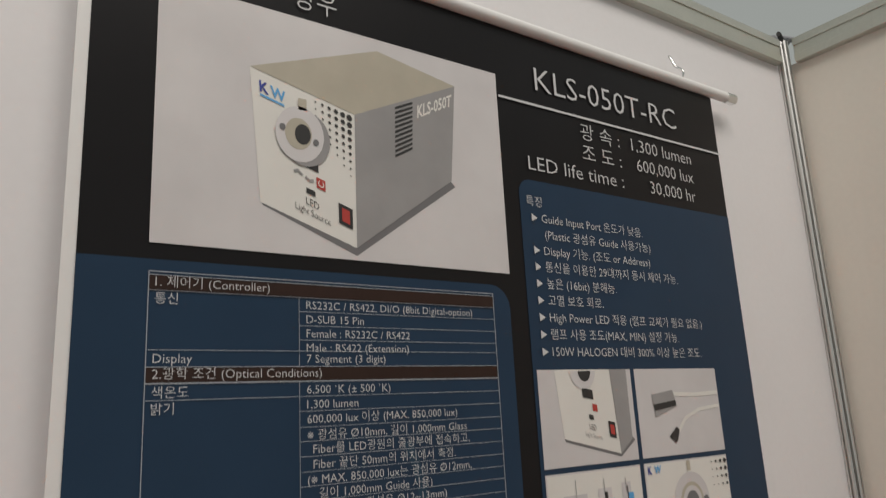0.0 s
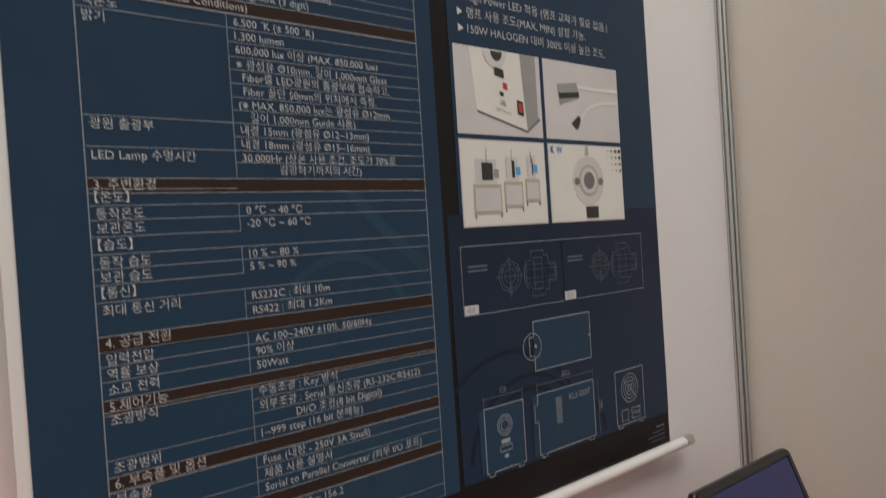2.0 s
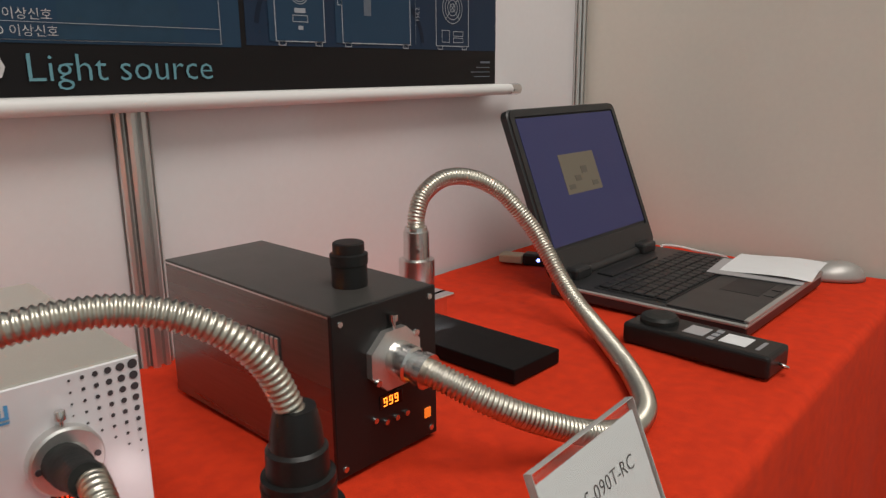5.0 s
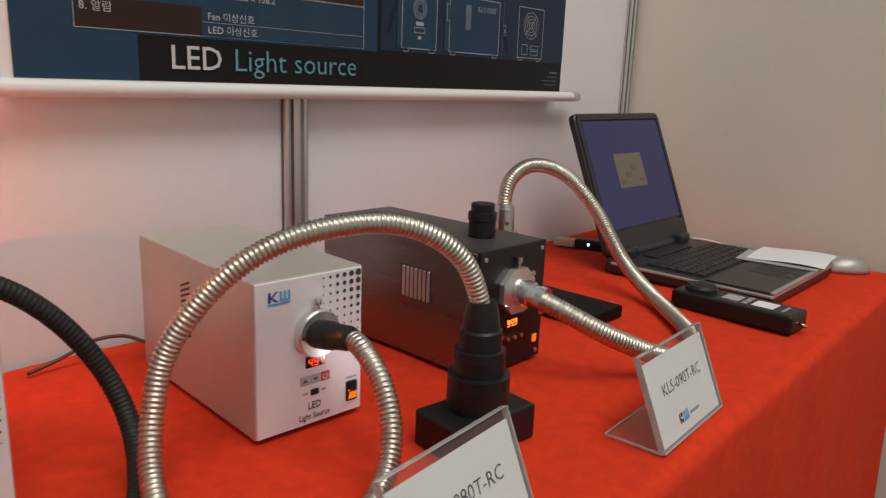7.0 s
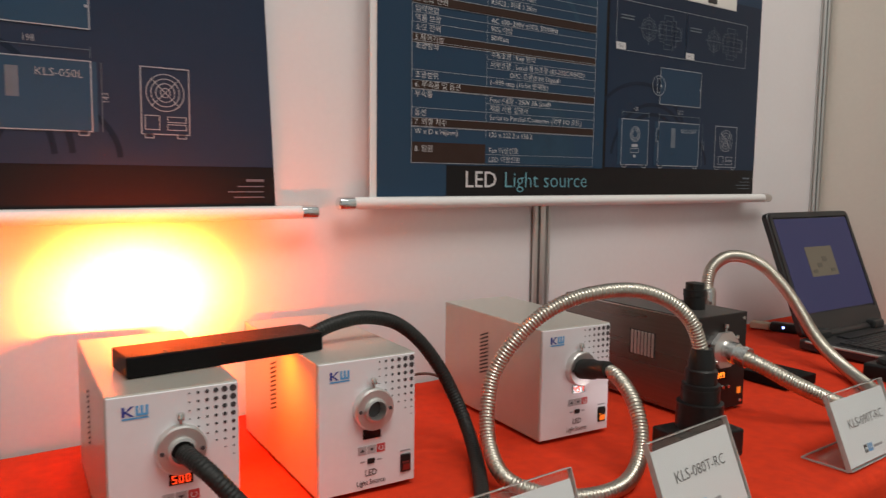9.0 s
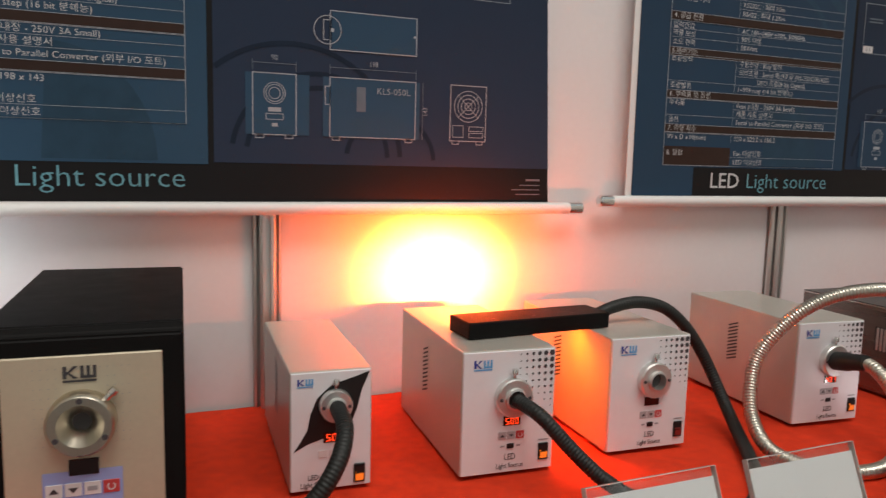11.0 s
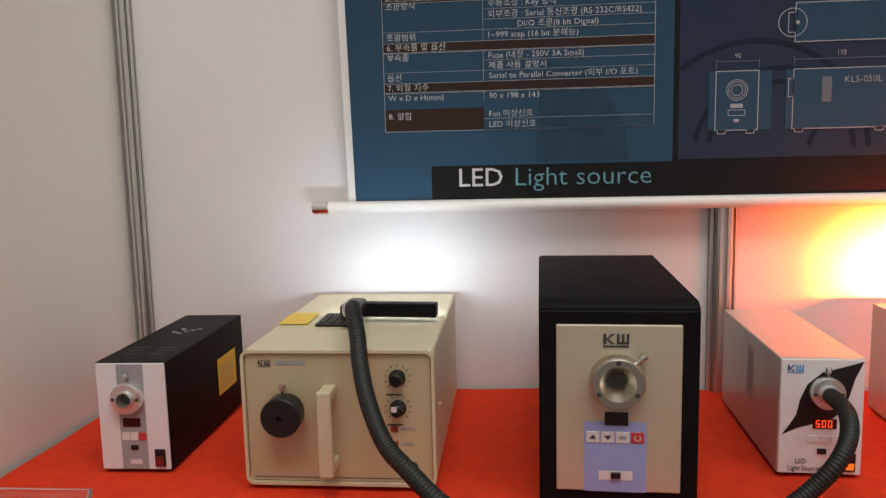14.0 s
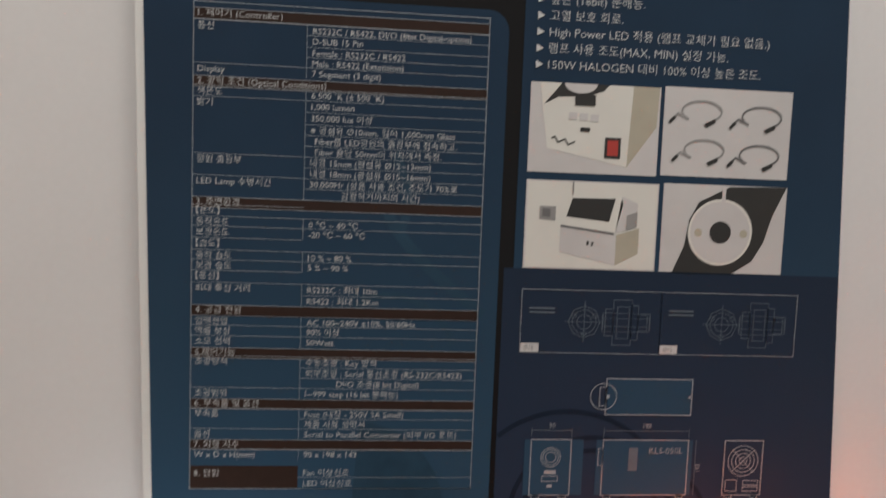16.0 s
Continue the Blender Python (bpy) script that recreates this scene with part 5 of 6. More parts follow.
bm.faces.new([bm.verts.new(p) for p in ((0.014, 0.122, h + 0.0004), (0.054, 0.122, h + 0.0004), (0.052, 0.192, h + 0.0004), (0.014, 0.192, h + 0.0004))])
part("sticker", bm, M_YELLOW, root, "yellow warning sticker")
inlet = part("lid_inlet", box(B(), 0.066, 0.120, 0.112, 0.177, h - 0.001, h + 0.003, 0.001, 1), M_PLASTIC, root, "black recessed lid opening")
bm = B()
for k in range(4):
    box(bm, 0.070 + 0.012 * k, 0.078 + 0.012 * k, 0.118, 0.171, h + 0.0032, h + 0.0042)
part("slot", bm, M_DARK, inlet)
for k in range(3):
    part("screw", lathe(B(), ((0, 0.003), (0.0012, 0.0026)), (w - 0.0003, 0.05 + 0.12 * k, 0.085), (1, 0, 0), 12), M_CREAM, root)

# small black unit with a white striped front
root = thing("light_source", pose(0.164, -0.322, TZ, 0, 0, 1.0), "small black light source unit with white front", "light source", "light source units on the table")
w, h, d = 0.088, 0.140, 0.265
cabinet(root, w, d, h, M_BLACKBOX, M_FACE)
part("grey_stripe", rect(B(), 0.027, 0.060, 0.007, h - 0.002, -0.0005), M_GREYPRINT, root, "dark grey vertical stripe")
port(root, 0.0405, 0.097, 0.0195)
part("display", box(B(), 0.031, 0.053, -0.0012, 0, 0.060, 0.071, 0.0004, 1), M_DISPLAY, root)
for k, mt in enumerate((M_WHITEKEY, M_WHITEKEY, M_REDKEY)):
    part("key", box(B(), 0.0285 + 0.0105 * k, 0.0382 + 0.0105 * k, -0.0010, 0, 0.043, 0.053, 0.0003, 1), mt, root)
part("slide_switch", box(B(), 0.039, 0.048, -0.0014, 0, 0.031, 0.037, 0.0003, 1), M_PLASTIC, root)
part("small_print", rect(B(), 0.037, 0.052, 0.013, 0.019, -0.0008), M_WHITEKEY, root)
rocker(root, 0.075, 0.021, False, 0.013, 0.022)
bm = B()
bm.faces.new([bm.verts.new(p) for p in ((w + 0.0008, 0.158, 0.045), (w + 0.0008, 0.228, 0.045), (w + 0.0008, 0.228, 0.098), (w + 0.0008, 0.158, 0.098))])
part("sticker", bm, M_YELLOW, root, "yellow warning sticker")
bm = B()
for k in range(6):
    y = 0.168
    x = w + 0.0012
    bm.faces.new([bm.verts.new(p) for p in ((x, y, 0.053 + 0.006 * k), (x, y + 0.05 - 0.006 * (k % 3), 0.053 + 0.006 * k), (x, y + 0.05 - 0.006 * (k % 3), 0.0545 + 0.006 * k), (x, y, 0.0545 + 0.006 * k))])
part("small_print", bm, M_GREYPRINT, root)
bm = B()
for k, (x, y) in enumerate(((0.030, 0.150), (0.038, 0.162), (0.046, 0.150), (0.052, 0.160), (0.040, 0.142), (0.058, 0.168), (0.034, 0.168))):
    bm.faces.new([bm.verts.new(p) for p in ((x, y, h + 0.0006), (x + 0.006, y + 0.001, h + 0.0006), (x + 0.007, y + 0.003, h + 0.0006), (x, y + 0.003, h + 0.0006))])
part("scuff", bm, M_WHITEKEY, root, "white scuff marks")
bm = B()
for y in (0.035, 0.05, 0.065):
    for x in (0.016, 0.050):
        bm.faces.new([bm.verts.new((x + a, y + b, h + 0.0006)) for a, b in ((0, 0), (0.022, 0), (0.022, 0.006), (0, 0.006))])
part("vent_slots", bm, M_DARK, root)

# dark brushed unit with the steel hose
root = thing("light_source", pose(1.952, -0.362, TZ, 0, 0, -2.0), "dark brushed-steel light source with black front", "light source", "light source units on the table")
w, h, d = 0.120, 0.152, 0.280
part("cover", box(B(), 0, w, 0.004, d, 0.005, h - 0.001, 0.001, 1), M_BRUSHED, root)
part("lid", box(B(), 0.0005, w - 0.0005, 0.004, d, h - 0.001, h + 0.001, 0.0006, 1), M_GREYTOP, root, "charcoal painted lid")
for x in (0.0, w):
    part("edge_strip", box(B(), x - 0.0008, x + 0.0008, 0.004, d, h - 0.0022, h - 0.0004), M_STEEL, root, "bright strip along the lid edge")
part("face_plate", box(B(), -0.0005, w + 0.0005, 0.0, 0.005, 0.006, h + 0.001, 0.0008, 1), M_PLASTIC, root, "gloss black front plate")
for fx in (0.015, w - 0.015):
    for fy in (0.02, d - 0.02):
        part("foot", lathe(B(), ((0, 0.007), (0.0055, 0.008)), (fx, fy, 0), (0, 0, 1), 14), M_RUBBER, root)
for x in (0.008, w - 0.008):
    for z in (0.014, h - 0.008):
        part("screw", lathe(B(), ((0, 0.003), (-0.0015, 0.0026)), (x, 0, z), (0, 1, 0), 12), M_STEEL, root)
grille = part("side_grille", box(B(), -0.0008, 0.0005, 0.074, 0.126, 0.077, 0.117), M_DARK, root, "bright finned side grille")
for k in range(7):
    part("slat", box(B(), -0.0026, -0.0006, 0.0760 + 0.007 * k, 0.0805 + 0.007 * k, 0.078, 0.116, 0.0006, 1), M_FLANGE, grille)
bm = B()
pts = [(0.064 + 0.031 * math.cos(a), 0.100 + 0.029 * math.sin(a)) for a in (math.pi / 4 * k + math.pi / 8 for k in range(8))]
f0, f1 = [bm.verts.new((x, -0.007, z)) for x, z in pts], [bm.verts.new((x, 0.0, z)) for x, z in pts]
bm.faces.new(f0)
for k in range(8):
    bm.faces.new((f0[k], f0[(k + 1) % 8], f1[(k + 1) % 8], f1[k]))
fl = part("flange", bm, M_FLANGE, root, "eight-sided aluminium outlet flange")
for x, z in ((0.041, 0.084), (0.087, 0.118)):
    part("screw", lathe(B(), ((-0.007, 0.0034), (-0.0095, 0.003)), (x, 0, z), (0, 1, 0), 12), M_STEEL, fl)
part("set_screw", lathe(B(), ((0, 0.0018), (0.007, 0.0018), (0.007, 0.004), (0.013, 0.004)), (0.064, -0.004, 0.127), (0, 0, 1), 14), M_STEEL, root)
part("display", box(B(), 0.048, 0.075, -0.0012, 0, 0.054, 0.067, 0.0004, 1), M_DISPLAY, root)
part("digits", digits(B(), "999", 0.0515, 0.0565, 0.0082, -0.0016), M_AMBERDIGIT, root, "lit amber digits")
for k in range(4):
    part("button", lathe(B(), ((0, 0.003), (-0.003, 0.0026)), (0.042 + 0.0125 * k, 0, 0.041 if k else 0.047), (0, 1, 0), 12), M_STEEL, root)
part("power_lamp", box(B(), 0.103, 0.111, -0.002, 0, 0.026, 0.036, 0.0006, 1), M_NEON, root, "orange lit switch")

# ---- hoses and line lights ----


def boot(root, p, axis, profile, material, name, label=""):
    return part(name, lathe(B(), profile, p, axis, 24), material, root, label)


# steel hose looped from the white unit to the black condenser head
root = thing("steel_light_guide", pose(0, 0, 0), "stainless corrugated light guide hose in a loop", "light guide")
F1 = ((1.752, -0.350, 0.853), (1.750, -0.375, 0.862), (1.745, -0.400, 0.858), (1.741, -0.428, 0.838), (1.732, -0.450, 0.808), (1.712, -0.466, 0.782), (1.680, -0.478, 0.766),
      (1.640, -0.480, 0.762), (1.600, -0.466, 0.762), (1.573, -0.430, 0.763), (1.562, -0.395, 0.772), (1.571, -0.360, 0.796), (1.584, -0.340, 0.830), (1.599, -0.332, 0.868), (1.618, -0.343, 0.905),
      (1.646, -0.358, 0.937), (1.682, -0.374, 0.958), (1.722, -0.392, 0.968), (1.766, -0.408, 0.968), (1.802, -0.426, 0.955), (1.829, -0.440, 0.930), (1.844, -0.446, 0.897), (1.849, -0.447, 0.872))
part("hose", hose(B(), F1[1:], 0.0098, 0.0043, 0.0019, 14, TZ), M_FLEX, root, "ribbed stainless hose")
boot(root, (1.752, -0.330, 0.852), (-0.12, -0.93, 0.20), ((0, 0.0135), (0.025, 0.0135), (0.028, 0.0120), (0.052, 0.0115), (0.056, 0.0105)), M_RUBBER, "end_sleeve", "black rubber end sleeve")

root = thing("condenser_head", pose(1.849, -0.447, TZ), "black stepped lens head standing on a base block", "lens head")
part("barrel", lathe(B(), ((0.025, 0.030), (0.070, 0.0295), (0.071, 0.0245), (0.094, 0.0240), (0.095, 0.0205), (0.112, 0.0200), (0.114, 0.0175), (0.126, 0.0165), (0.140, 0.0135)), (0, 0, 0), (0, 0, 1), 36), M_PLASTIC, root)
part("ridge", lathe(B(), ((0.0855, 0.0246), (0.0885, 0.0246)), (0, 0, 0), (0, 0, 1), 36), M_RUBBER, root)
part("base_block", box(B(), -0.052, 0.050, -0.030, 0.030, 0.0, 0.036, 0.003, 2, Matrix.Rotation(radians(-8), 4, "Z")), M_PLASTIC, root)
part("plate", box(B(), 0.0505, 0.053, -0.020, 0.004, 0.014, 0.032, 0.001, 1, Matrix.Rotation(radians(-8), 4, "Z")), M_WHITEKEY, root, "white printed side label")
part("knob", lathe(B(), ((0, 0.006), (0.012, 0.006)), (0.050, 0.015, 0.024), (1, 0, 0), 14), M_RUBBER, root)

root = thing("lens_cap", pose(2.022, -0.306, TZ + 0.153), "black ribbed cylinder standing on the dark unit", "lens tube")
part("barrel", lathe(B(), ((0, 0.0165), (0.020, 0.0165), (0.021, 0.0175), (0.030, 0.0175), (0.031, 0.0145), (0.040, 0.0145), (0.041, 0.013)), (0, 0, 0), (0, 0, 1), 28), M_PLASTIC, root)

area_lamp("condenser_light", look((1.812, -0.400, TZ + 0.040), (1.797, -0.33, TZ + 0.062)), 0.008, (1.0, 0.86, 0.86), 0.012, 0.012, 110)

# steel hose from the dark unit to the backlight plate
root = thing("steel_light_guide", pose(0, 0, 0), "stainless corrugated light guide hose, arched over", "light guide")
F2 = ((2.018, -0.366, 0.8525), (2.022, -0.385, 0.848), (2.036, -0.421, 0.834), (2.054, -0.449, 0.818), (2.083, -0.474, 0.800), (2.125, -0.498, 0.780), (2.175, -0.512, 0.767), (2.235, -0.502, 0.763),
      (2.300, -0.455, 0.764), (2.360, -0.397, 0.766), (2.398, -0.349, 0.775), (2.416, -0.312, 0.792), (2.428, -0.281, 0.815), (2.432, -0.256, 0.845), (2.430, -0.233, 0.877), (2.418, -0.211, 0.908), (2.402, -0.190, 0.934),
      (2.371, -0.168, 0.953), (2.335, -0.150, 0.955), (2.302, -0.142, 0.937), (2.286, -0.143, 0.912), (2.282, -0.145, 0.885))
part("hose", hose(B(), F2, 0.0122, 0.0043, 0.0020, 16, TZ), M_FLEX, root, "ribbed stainless hose")
part("sleeve", lathe(B(), ((0, 0.0165), (0.026, 0.0165), (0.028, 0.0145), (0.036, 0.0140), (0.036, 0.0160), (0.044, 0.0160)), (2.017, -0.360, 0.853), (0.10, -0.95, -0.16), 24), M_STEEL, root, "turned steel sleeve")
part("sleeve", lathe(B(), ((0, 0.024), (0.046, 0.024), (0.048, 0.0175), (0.084, 0.017), (0.085, 0.0155), (0.090, 0.015)), (2.282, -0.145, 0.806), (0, 0, 1), 30), M_STEEL, root, "stepped turned steel end piece")
part("set_screw", lathe(B(), ((0, 0.0014), (0.016, 0.0014), (0.016, 0.0032), (0.020, 0.0032)), (2.27, -0.163, 0.872), (-0.8, -0.5, 0), 12), M_STEEL, root)

root = thing("backlight_plate", pose(2.262, -0.270, TZ, 0, 0, -2), "flat black backlight plate with bright steel bracket", "backlight")
part("plate", box(B(), -0.046, 0.042, -0.088, 0.100, 0.002, 0.020, 0.0015, 2), M_BLACKBOX, root)
bm = box(B(), -0.030, 0.046, 0.098, 0.106, 0.0, 0.054, 0.001, 1)
box(bm, -0.030, 0.046, 0.084, 0.160, 0.049, 0.054, 0.001, 1)
part("bracket", bm, M_CHROME, root, "polished angle bracket")
# Unseen lamp added just above the plate to brighten the bracket
area_lamp("backlight_spill", look((2.262, -0.215, TZ + 0.030), (2.270, -0.172, TZ + 0.036)), 0.05, (0.85, 0.93, 1.0), 0.03, 0.006, 140)

# amber line light lying on two units, and its cable back to the first unit
root = thing("line_light", pose(1.192, -0.275, TZ + 0.157, 0, 0, 3.0), "black bar-shaped amber line light lying across two units", "line light")
part("housing", box(B(), 0, 0.212, 0, 0.056, 0, 0.021, 0.0012, 1), M_BLACKBOX, root)
part("light_slot", box(B(), 0.010, 0.190, 0.0556, 0.0572, 0.006, 0.014), M_AMBER, root, "glowing amber slot")
# Glowing strip in the underside is added, for the orange spill between the units
part("light_slot", box(B(), 0.098, 0.172, 0.026, 0.054, -0.0006, 0.0004), M_AMBER, root, "amber strip added under the bar for spilled light")
for k in range(3):
    part("screw", lathe(B(), ((0, 0.002), (0.0008, 0.0018)), (0.04 + 0.06 * k, 0.012, 0.0208), (0, 0, 1), 10), M_PRINT, root)
for px, tilt, power, colour, size, spread in ((1.272, 95, 6.2, (1.0, 0.15, 0.019), 0.12, 46), (1.275, 94, 2.3, (1.0, 0.085, 0.005), 0.15, 88), (1.285, 92, 1.0, (1.0, 0.11, 0.008), 0.16, 150)):
    area_lamp("amber_line_light", pose(px, -0.2082, TZ + 0.169, tilt, 0, 1.0), power, colour, size, 0.008, spread)
# Added downward lamp under the bar that casts this spill
area_lamp("amber_line_light", pose(1.330, -0.236, TZ + 0.1545, 0, 0, 3.0), 0.32, (1.0, 0.20, 0.006), 0.07, 0.03, 165)
C1 = ((1.398, -0.240, 0.922), (1.429, -0.240, 0.932), (1.469, -0.240, 0.936), (1.511, -0.242, 0.926), (1.545, -0.246, 0.900), (1.573, -0.251, 0.863), (1.590, -0.262, 0.825), (1.592, -0.288, 0.790),
      (1.572, -0.335, 0.768), (1.530, -0.400, 0.763), (1.480, -0.465, 0.762), (1.420, -0.505, 0.762), (1.360, -0.502, 0.763), (1.318, -0.468, 0.768), (1.290, -0.432, 0.782), (1.262, -0.402, 0.812), (1.238, -0.378, 0.842), (1.226, -0.340, 0.851))
part("cable", hose(B(), C1, 0.0088, 0.0042, 0.0007, 14, TZ), M_RUBBER, root, "ribbed black rubber cable").matrix_parent_inverse = root.matrix_world.inverted()

# white line light on the cream unit, and its cable to the narrow unit
root = thing("line_light", pose(0.468, -0.205, TZ + 0.171, 0, 0, -4.0), "short black white-light bar on the cream unit", "line light")
part("housing", box(B(), -0.008, 0.102, -0.008, 0.010, 0.0, 0.018, 0.0012, 1), M_BLACKBOX, root)
part("light_slot", box(B(), 0.004, 0.098, 0.0098, 0.0112, 0.005, 0.012), M_WHITELED, root, "glowing white slot")
part("collar", box(B(), -0.012, 0.012, -0.056, -0.006, 0.004, 0.026, 0.005, 2), M_PLASTIC, root, "black moulded elbow")
part("ferrule", lathe(B(), ((0, 0.0112), (0.010, 0.0112), (0.011, 0.0100)), (0.004, -0.050, 0.019), (0, -1, 0.15), 20), M_STEEL, root, "steel ferrule")
area_lamp("white_line_light", pose(0.500, -0.193, TZ + 0.182, 99, 0, 1.0), 0.22, (0.84, 0.93, 1.0), 0.17, 0.008, 120)
C4 = ((0.474, -0.262, 0.943), (0.478, -0.295, 0.953), (0.488, -0.340, 0.955), (0.500, -0.378, 0.940), (0.509, -0.409, 0.912), (0.522, -0.437, 0.883), (0.542, -0.464, 0.853), (0.568, -0.490, 0.838), (0.602, -0.517, 0.819), (0.648, -0.537, 0.799),
      (0.705, -0.548, 0.780), (0.770, -0.542, 0.766), (0.835, -0.512, 0.762), (0.892, -0.460, 0.764), (0.930, -0.425, 0.771), (0.960, -0.415, 0.790), (0.984, -0.412, 0.815), (1.002, -0.398, 0.838), (1.013, -0.368, 0.854), (1.018, -0.318, 0.856))
part("cable", hose(B(), C4, 0.0092, 0.0042, 0.0007, 14, TZ), M_RUBBER, root, "ribbed black rubber cable").matrix_parent_inverse = root.matrix_world.inverted()

# ---- sign holders ----


def sign(m, words, w=0.149, h=0.095, label="clear acrylic sign holder with a white product card"):
    """An L-shaped acrylic holder leaning back, with a card in it."""
    root = thing("sign_holder", m, label, "sign", "product signs on the table")
    tilt = Matrix.Rotation(radians(-22.5), 4, "X")
    part("holder", box(B(), 0, w, 0.0, 0.0022, 0, h, 0.0006, 1, tilt), M_ACRYL, root, "clear acrylic plate")
    part("holder", box(B(), 0, w, -0.0042, -0.0024, 0, h * 0.97, 0.0006, 1, tilt), M_ACRYL, root, "clear acrylic plate")
    part("base", box(B(), 0, w, 0.003, 0.060, 0.0004, 0.0024, 0.0006, 1), M_ACRYL, root, "clear acrylic foot")
    edge = rim(B(), [(0, 0.001), (w, 0.001), (w, h), (0, h)], [(0.0006, 0.0016), (w - 0.0006, 0.0016), (w - 0.0006, h - 0.0006), (0.0006, h - 0.0006)], -0.0044, 0.0023)
    edge.transform(tilt)
    part("polished_edge", edge, M_ACRYLEDGE, root, "bright polished acrylic edge")
    for x in (0.0, w - 0.001):
        part("polished_edge", box(B(), x, x + 0.001, 0.003, 0.060, 0.0003, 0.0026), M_ACRYLEDGE, root)
    part("polished_edge", box(B(), 0.001, w - 0.001, 0.059, 0.060, 0.0003, 0.0026), M_ACRYLEDGE, root)
    card = part("card", box(B(), 0.003, w - 0.003, -0.0019, -0.0007, 0.004, h * 0.90, m=tilt), M_PAPER, root, "white paper card")
    if words:
        part("lettering", letters(B(), words, w * 0.52, h * 0.50, 0.0115, -0.0023, "CENTER", width=w * 0.62, m=tilt), M_PRINT, card)
    bm = B()
    for x0, x1, z0, z1 in ((0.050, 0.053, 0.014, 0.024), (0.054, 0.058, 0.014, 0.018), (0.054, 0.058, 0.020, 0.024)):
        rect(bm, x0, x1, z0, z1, -0.0022)
    for v in bm.verts:
        v.co = tilt @ v.co
    part("logo", bm, M_PRINT, card)
    bm = B()
    for x0, x1, z0, z1 in ((0.060, 0.063, 0.014, 0.024), (0.0645, 0.0675, 0.014, 0.024), (0.069, 0.072, 0.014, 0.024), (0.060, 0.072, 0.014, 0.017)):
        rect(bm, x0, x1, z0, z1, -0.0022 - 0.0001 * (x1 - x0 > 0.01))
    for v in bm.verts:
        v.co = tilt @ v.co
    part("logo", bm, M_BLUE2, card)
    bm = rect(B(), 0.075, 0.098, 0.0165, 0.0195, -0.0022)
    for v in bm.verts:
        v.co = tilt @ v.co
    part("small_print", bm, M_GREYPRINT, card)
    return root


sign(pose(1.950, -0.590, TZ, 0, 0, 1.6), "KLS-090T-RC")
sign(pose(1.630, -0.577, TZ, 0, 0, 4.3), "KLS-080T-RC")
for sx, sy in ((0.140, -0.582), (0.408, -0.600), (0.928, -0.580), (1.185, -0.582), (1.373, -0.580)):
    sign(pose(sx, sy, TZ, 0, 0, 1), "")

# ---- laptop corner ----
root = thing("laptop", pose(2.513, -0.505, TZ, 0, 0, -1.0), "open black laptop with a lit blue screen", "laptop")
w, d = 0.326, 0.300
part("base", box(B(), 0, w, 0, d, 0.004, 0.026, 0.004, 2), M_LAPTOP, root)
part("palm_rest", box(B(), 0.004, w - 0.004, 0.004, 0.112, 0.026, 0.0285, 0.001, 1), M_LAPTOP, root)
part("trim", box(B(), -0.001, w + 0.001, -0.001, d * 0.96, 0.018, 0.0245, 0.002, 1), M_SILVER, root, "silver edge trim")
for fx in (0.02, w - 0.02):
    for fy in (0.02, d - 0.02):
        part("foot", box(B(), fx - 0.008, fx + 0.008, fy - 0.008, fy + 0.008, 0, 0.005), M_RUBBER, root)
kb = part("keyboard", box(B(), 0.014, w - 0.014, 0.116, 0.232, 0.0255, 0.0275, 0.001, 1), M_KEYS, root)
kme = None
for r in range(6):
    for k in range(15):
        if kme is None:
            bm = box(B(), 0, 0.0168, 0, 0.0158, 0, 0.003, 0.0012, 1)
            ob = part("key", bm, M_KEYS, kb)
            kme = ob.data
        else:
            ob = new("key", kme)
            ob.parent = kb
        ob.location = (0.020 + 0.0192 * k, 0.120 + 0.0182 * r, 0.0275)
part("touchpad", box(B(), 0.120, 0.198, 0.028, 0.084, 0.0284, 0.0290, 0.0003, 1), M_KEYS, root)
for hx in (0.030, w - 0.075):
    part("hinge_cover", box(B(), hx, hx + 0.045, d - 0.030, d - 0.002, 0.024, 0.044, 0.005, 2), M_LAPTOP, root)
part("speaker_strip", box(B(), 0.085, w - 0.085, 0.240, 0.268, 0.0258, 0.0290, 0.001, 1), M_KEYS, root)
for bx in (0.128, 0.162):
    part("pad_button", box(B(), bx, bx + 0.030, 0.010, 0.024, 0.0284, 0.0294, 0.0004, 1), M_LAPTOP, root)
part("front_trim", box(B(), 0.004, w - 0.004, -0.0016, 0.006, 0.0245, 0.0290, 0.001, 1), M_SILVER, root, "silver front edge")
part("hinge_bar", lathe(B(), ((0.02, 0.009), (w - 0.02, 0.009)), (0, d - 0.012, 0.028), (1, 0, 0), 14), M_LAPTOP, root)
for x in (0.235, 0.245, 0.255):
    part("indicator", lathe(B(), ((0, 0.0015), (0.0006, 0.0012)), (x, 0.012, 0.0286), (0, 0, 1), 8), M_WHITEKEY, root)
lean = Matrix.Translation((0, d - 0.008, 0.030)) @ Matrix.Rotation(radians(-22), 4, "X")
scr = part("screen_lid", slab(B(), rounded(0, w, 0.0, 0.274, 0.014), -0.003, 0.010, 0.002, lean), M_LAPTOP, root)
part("bezel", rim(B(), rounded(0.003, w - 0.003, 0.004, 0.271, 0.012), rounded(0.013, w - 0.013, 0.040, 0.260, 0.003), -0.0062, -0.002), M_LAPTOP, scr).data.transform(lean)
part("screen", box(B(), 0.016, w - 0.016, -0.0054, -0.0046, 0.046, 0.257, m=lean), M_SCREEN, scr, "lit blue display")
part("screen_window", box(B(), 0.098, 0.205, -0.0060, -0.0054, 0.122, 0.190, m=lean), M_WINDOW, scr, "beige program window")
bm = B()
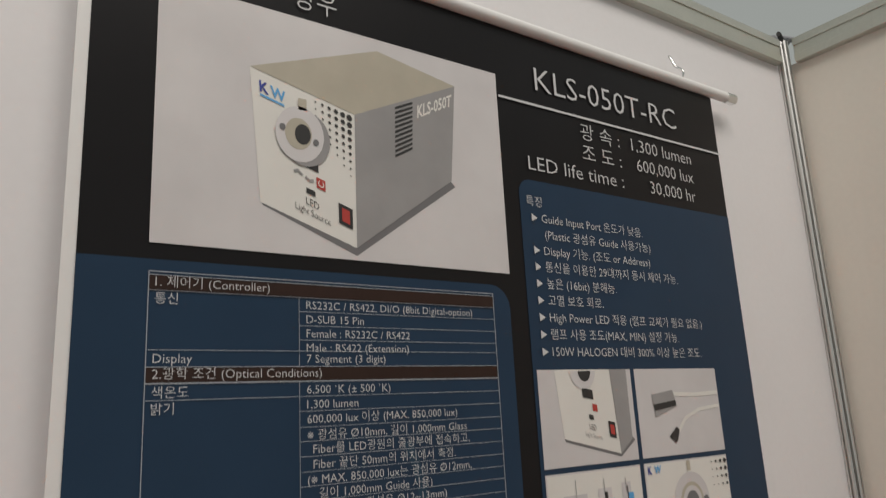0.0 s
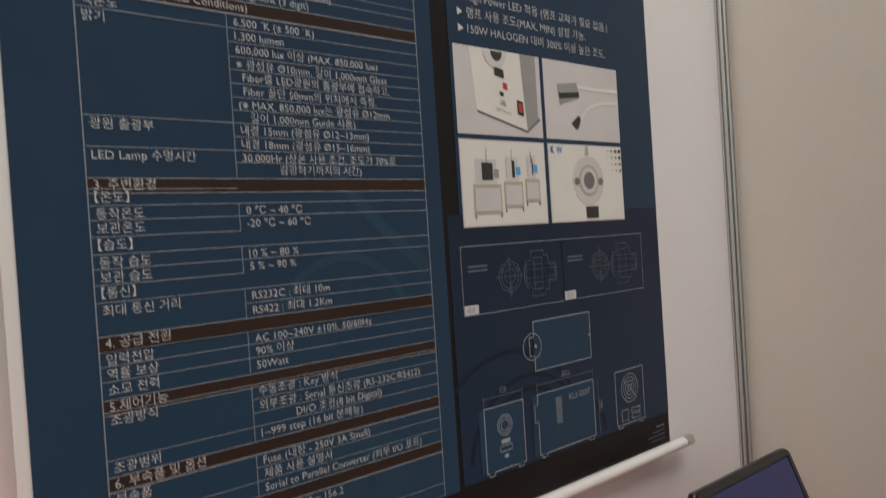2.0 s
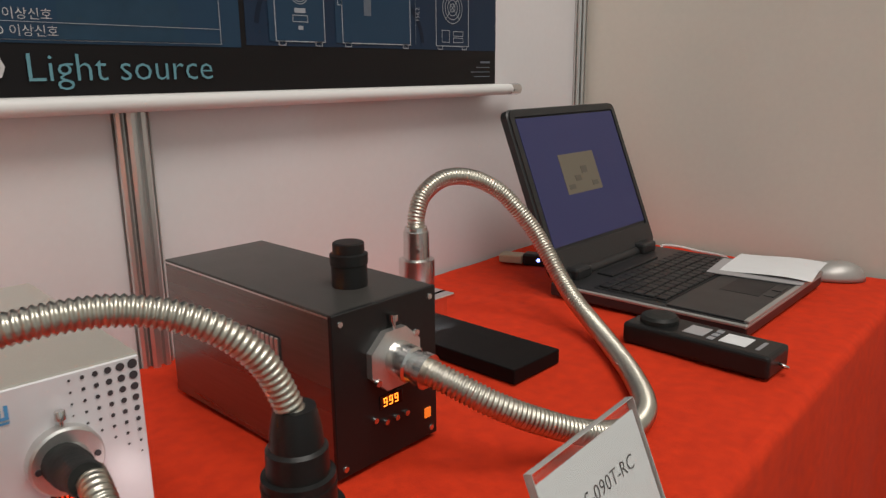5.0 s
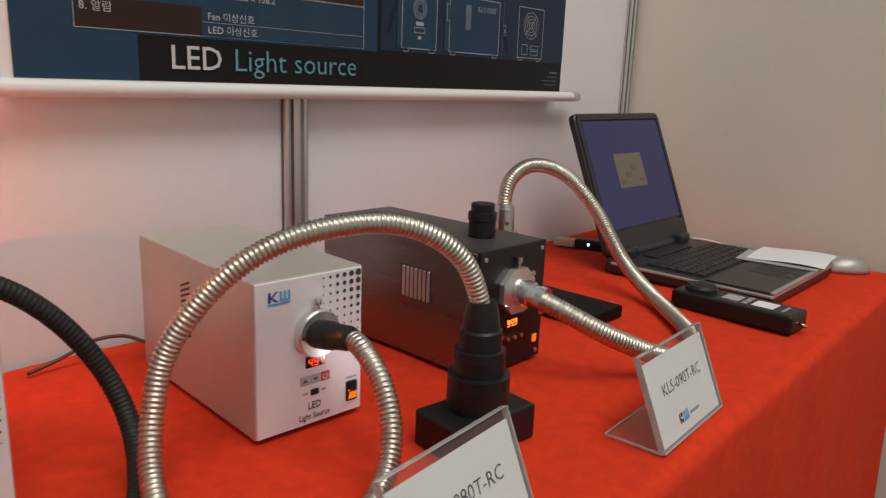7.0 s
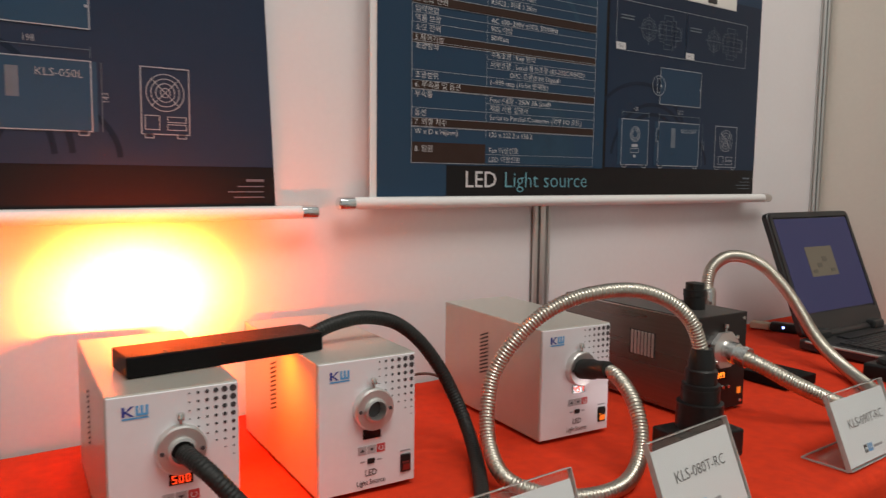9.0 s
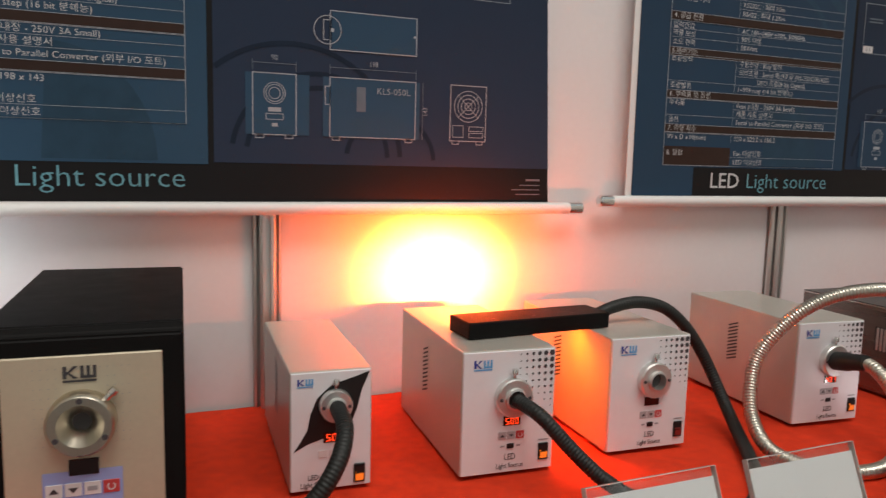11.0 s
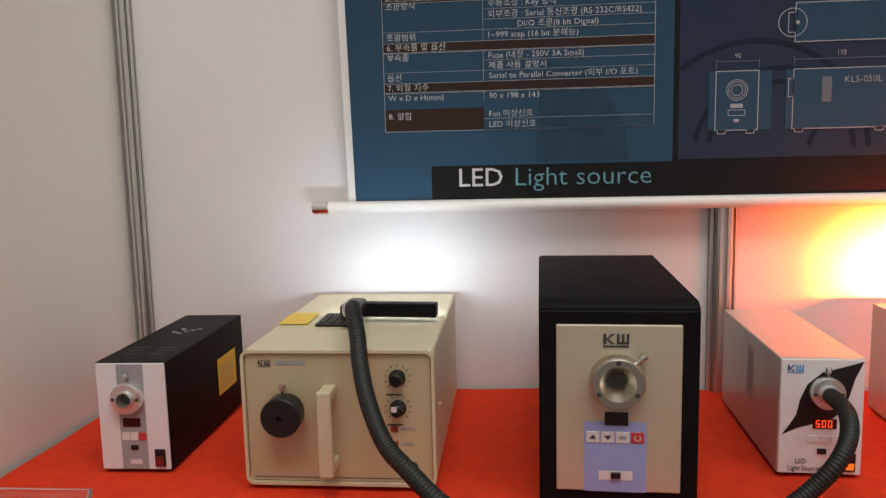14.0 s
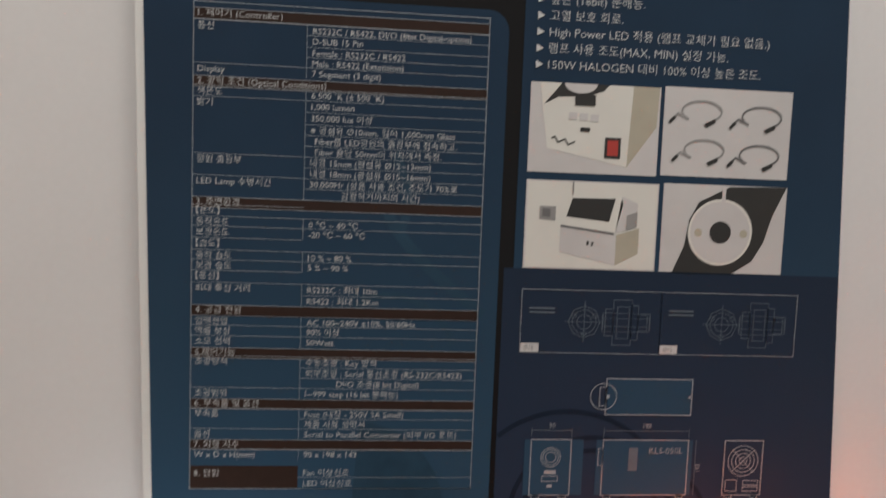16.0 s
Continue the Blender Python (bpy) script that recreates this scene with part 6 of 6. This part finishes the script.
for k in range(4):
    box(bm, 0.106 + 0.024 * k, 0.124 + 0.024 * k, -0.0064, -0.0060, 0.130 + 0.012 * (k % 3), 0.138 + 0.014 * (k % 3), m=lean)
part("window_field", bm, M_FIELD, scr)
part("small_print", box(B(), 0.145, 0.180, -0.0052, -0.0047, 0.022, 0.027, m=lean), M_GREYPRINT, scr)

root = thing("paper_sheet", pose(2.742, -0.520, TZ + 0.0315, 0, 0, 4), "folded white paper sheet lying on the laptop", "paper")
bm = B()
nn = 10
rows = [[bm.verts.new((0.125 * i / nn, 0.135 * j / nn, 0.0012 + 0.006 * math.sin(2.6 * i / nn) * (1 - 0.6 * j / nn) + 0.002 * math.sin(5 * j / nn))) for i in range(nn + 1)] for j in range(nn + 1)]
for a, b in zip(rows, rows[1:]):
    for i in range(nn):
        bm.faces.new((a[i], a[i + 1], b[i + 1], b[i])).smooth = True
part("sheet", bm, M_PAPER, root)

root = thing("leaflet", pose(2.724, -0.512, TZ + 0.0306, 0, 0, 6), "grey leaflet lying under the paper on the laptop", "leaflet")
part("sheet", slab(B(), rounded(0, 0.105, 0, 0.140, 0.003), 0, 0.0012, m=Matrix.Rotation(radians(-90), 4, "X")), M_GREYKEY, root)

root = thing("computer_mouse", pose(2.906, -0.508, TZ, 0, 0, 28), "silver computer mouse beside the laptop", "mouse")
bm = B()
bmesh.ops.create_uvsphere(bm, u_segments=24, v_segments=14, radius=1)
for v in bm.verts:
    x, y, z = v.co
    v.co = (x * 0.030 * (1 - 0.10 * y), y * 0.054, max(0.0, z) * 0.030 * (1 - 0.25 * y) + 0.001)
for f in bm.faces:
    f.smooth = True
part("shell", bm, M_SILVER, root)
part("wheel", lathe(B(), ((-0.003, 0.008), (0.003, 0.008)), (0, 0.026, 0.022), (1, 0, 0), 14), M_RUBBER, root)

root = thing("light_meter", pose(2.402, -0.568, TZ, 0, 0, -3.0), "black handheld light meter lying flat", "light meter")
part("body", box(B(), 0.0, 0.062, 0.0, 0.185, 0.002, 0.030, 0.005, 3), M_PLASTIC, root)
part("sensor_dome", lathe(B(), ((0, 0.024), (0.006, 0.024), (0.010, 0.021), (0.012, 0.010)), (0.031, 0.150, 0.0295), (0, 0, 1), 28), M_RUBBER, root)
part("display", box(B(), 0.016, 0.046, 0.086, 0.112, 0.0295, 0.0308, 0.0004, 1), M_GREYKEY, root, "grey liquid crystal window")
for k in range(3):
    part("button", box(B(), 0.012 + 0.014 * k, 0.022 + 0.014 * k, 0.072, 0.080, 0.0295, 0.0312, 0.0005, 1), M_GREYPRINT, root)
part("label", box(B(), 0.015, 0.047, 0.034, 0.066, 0.0298, 0.0304), M_PAPER, root, "white sticker")
part("small_print", box(B(), 0.016, 0.046, 0.018, 0.023, 0.0298, 0.0303), M_GREYPRINT, root)
part("wrist_loop", hose(B(), ((0.031, 0.001, 0.015), (0.031, -0.008, 0.013), (0.036, -0.010, 0.010), (0.036, 0.001, 0.010)), 0.0018, seg=8), M_STEEL, root)
for fx in (0.01, 0.052):
    for fy in (0.02, 0.165):
        part("foot", box(B(), fx - 0.004, fx + 0.004, fy - 0.004, fy + 0.004, 0, 0.003), M_RUBBER, root)

root = thing("serial_adapter", pose(2.664, -0.055, TZ, 0, 0, -72), "small cable adapter with a blue lamp", "adapter")
part("plug", box(B(), -0.045, 0.0, -0.014, 0.014, 0.002, 0.018, 0.003, 2), M_BEIGEPLATE, root, "beige serial plug")
part("body", box(B(), 0.0, 0.060, -0.013, 0.013, 0.0, 0.022, 0.004, 2), M_PLASTIC, root)
part("lamp", lathe(B(), ((0, 0.0032), (0.001, 0.003)), (0.030, -0.013, 0.012), (0, -1, 0), 12), M_BLUELED, root, "lit blue lamp")
part("lead", hose(B(), ((0.058, 0, 0.010), (0.085, 0.004, 0.008), (0.11, 0.03, 0.006), (0.14, 0.04, 0.006)), 0.0028, seg=8), M_RUBBER, root)
root = thing("mains_lead", pose(0, 0, 0), "thin brown lead behind the white unit", "cable")
part("lead", hose(B(), ((1.722, -0.060, 0.775), (1.700, -0.040, 0.785), (1.670, -0.025, 0.782), (1.640, -0.018, 0.768), (1.600, -0.015, 0.757)), 0.0022, seg=8, floor=TZ), M_LEADBROWN, root)
root = thing("mains_lead", pose(0, 0, 0), "thin white lead behind the laptop", "cable")
part("lead", hose(B(), ((2.850, -0.245, 0.765), (2.880, -0.220, 0.770), (2.915, -0.235, 0.765), (2.935, -0.270, 0.757), (2.930, -0.320, 0.756), (2.900, -0.350, 0.756), (2.915, -0.400, 0.756), (2.922, -0.446, 0.762)), 0.0025, seg=8, floor=TZ), M_WHITEKEY, root)
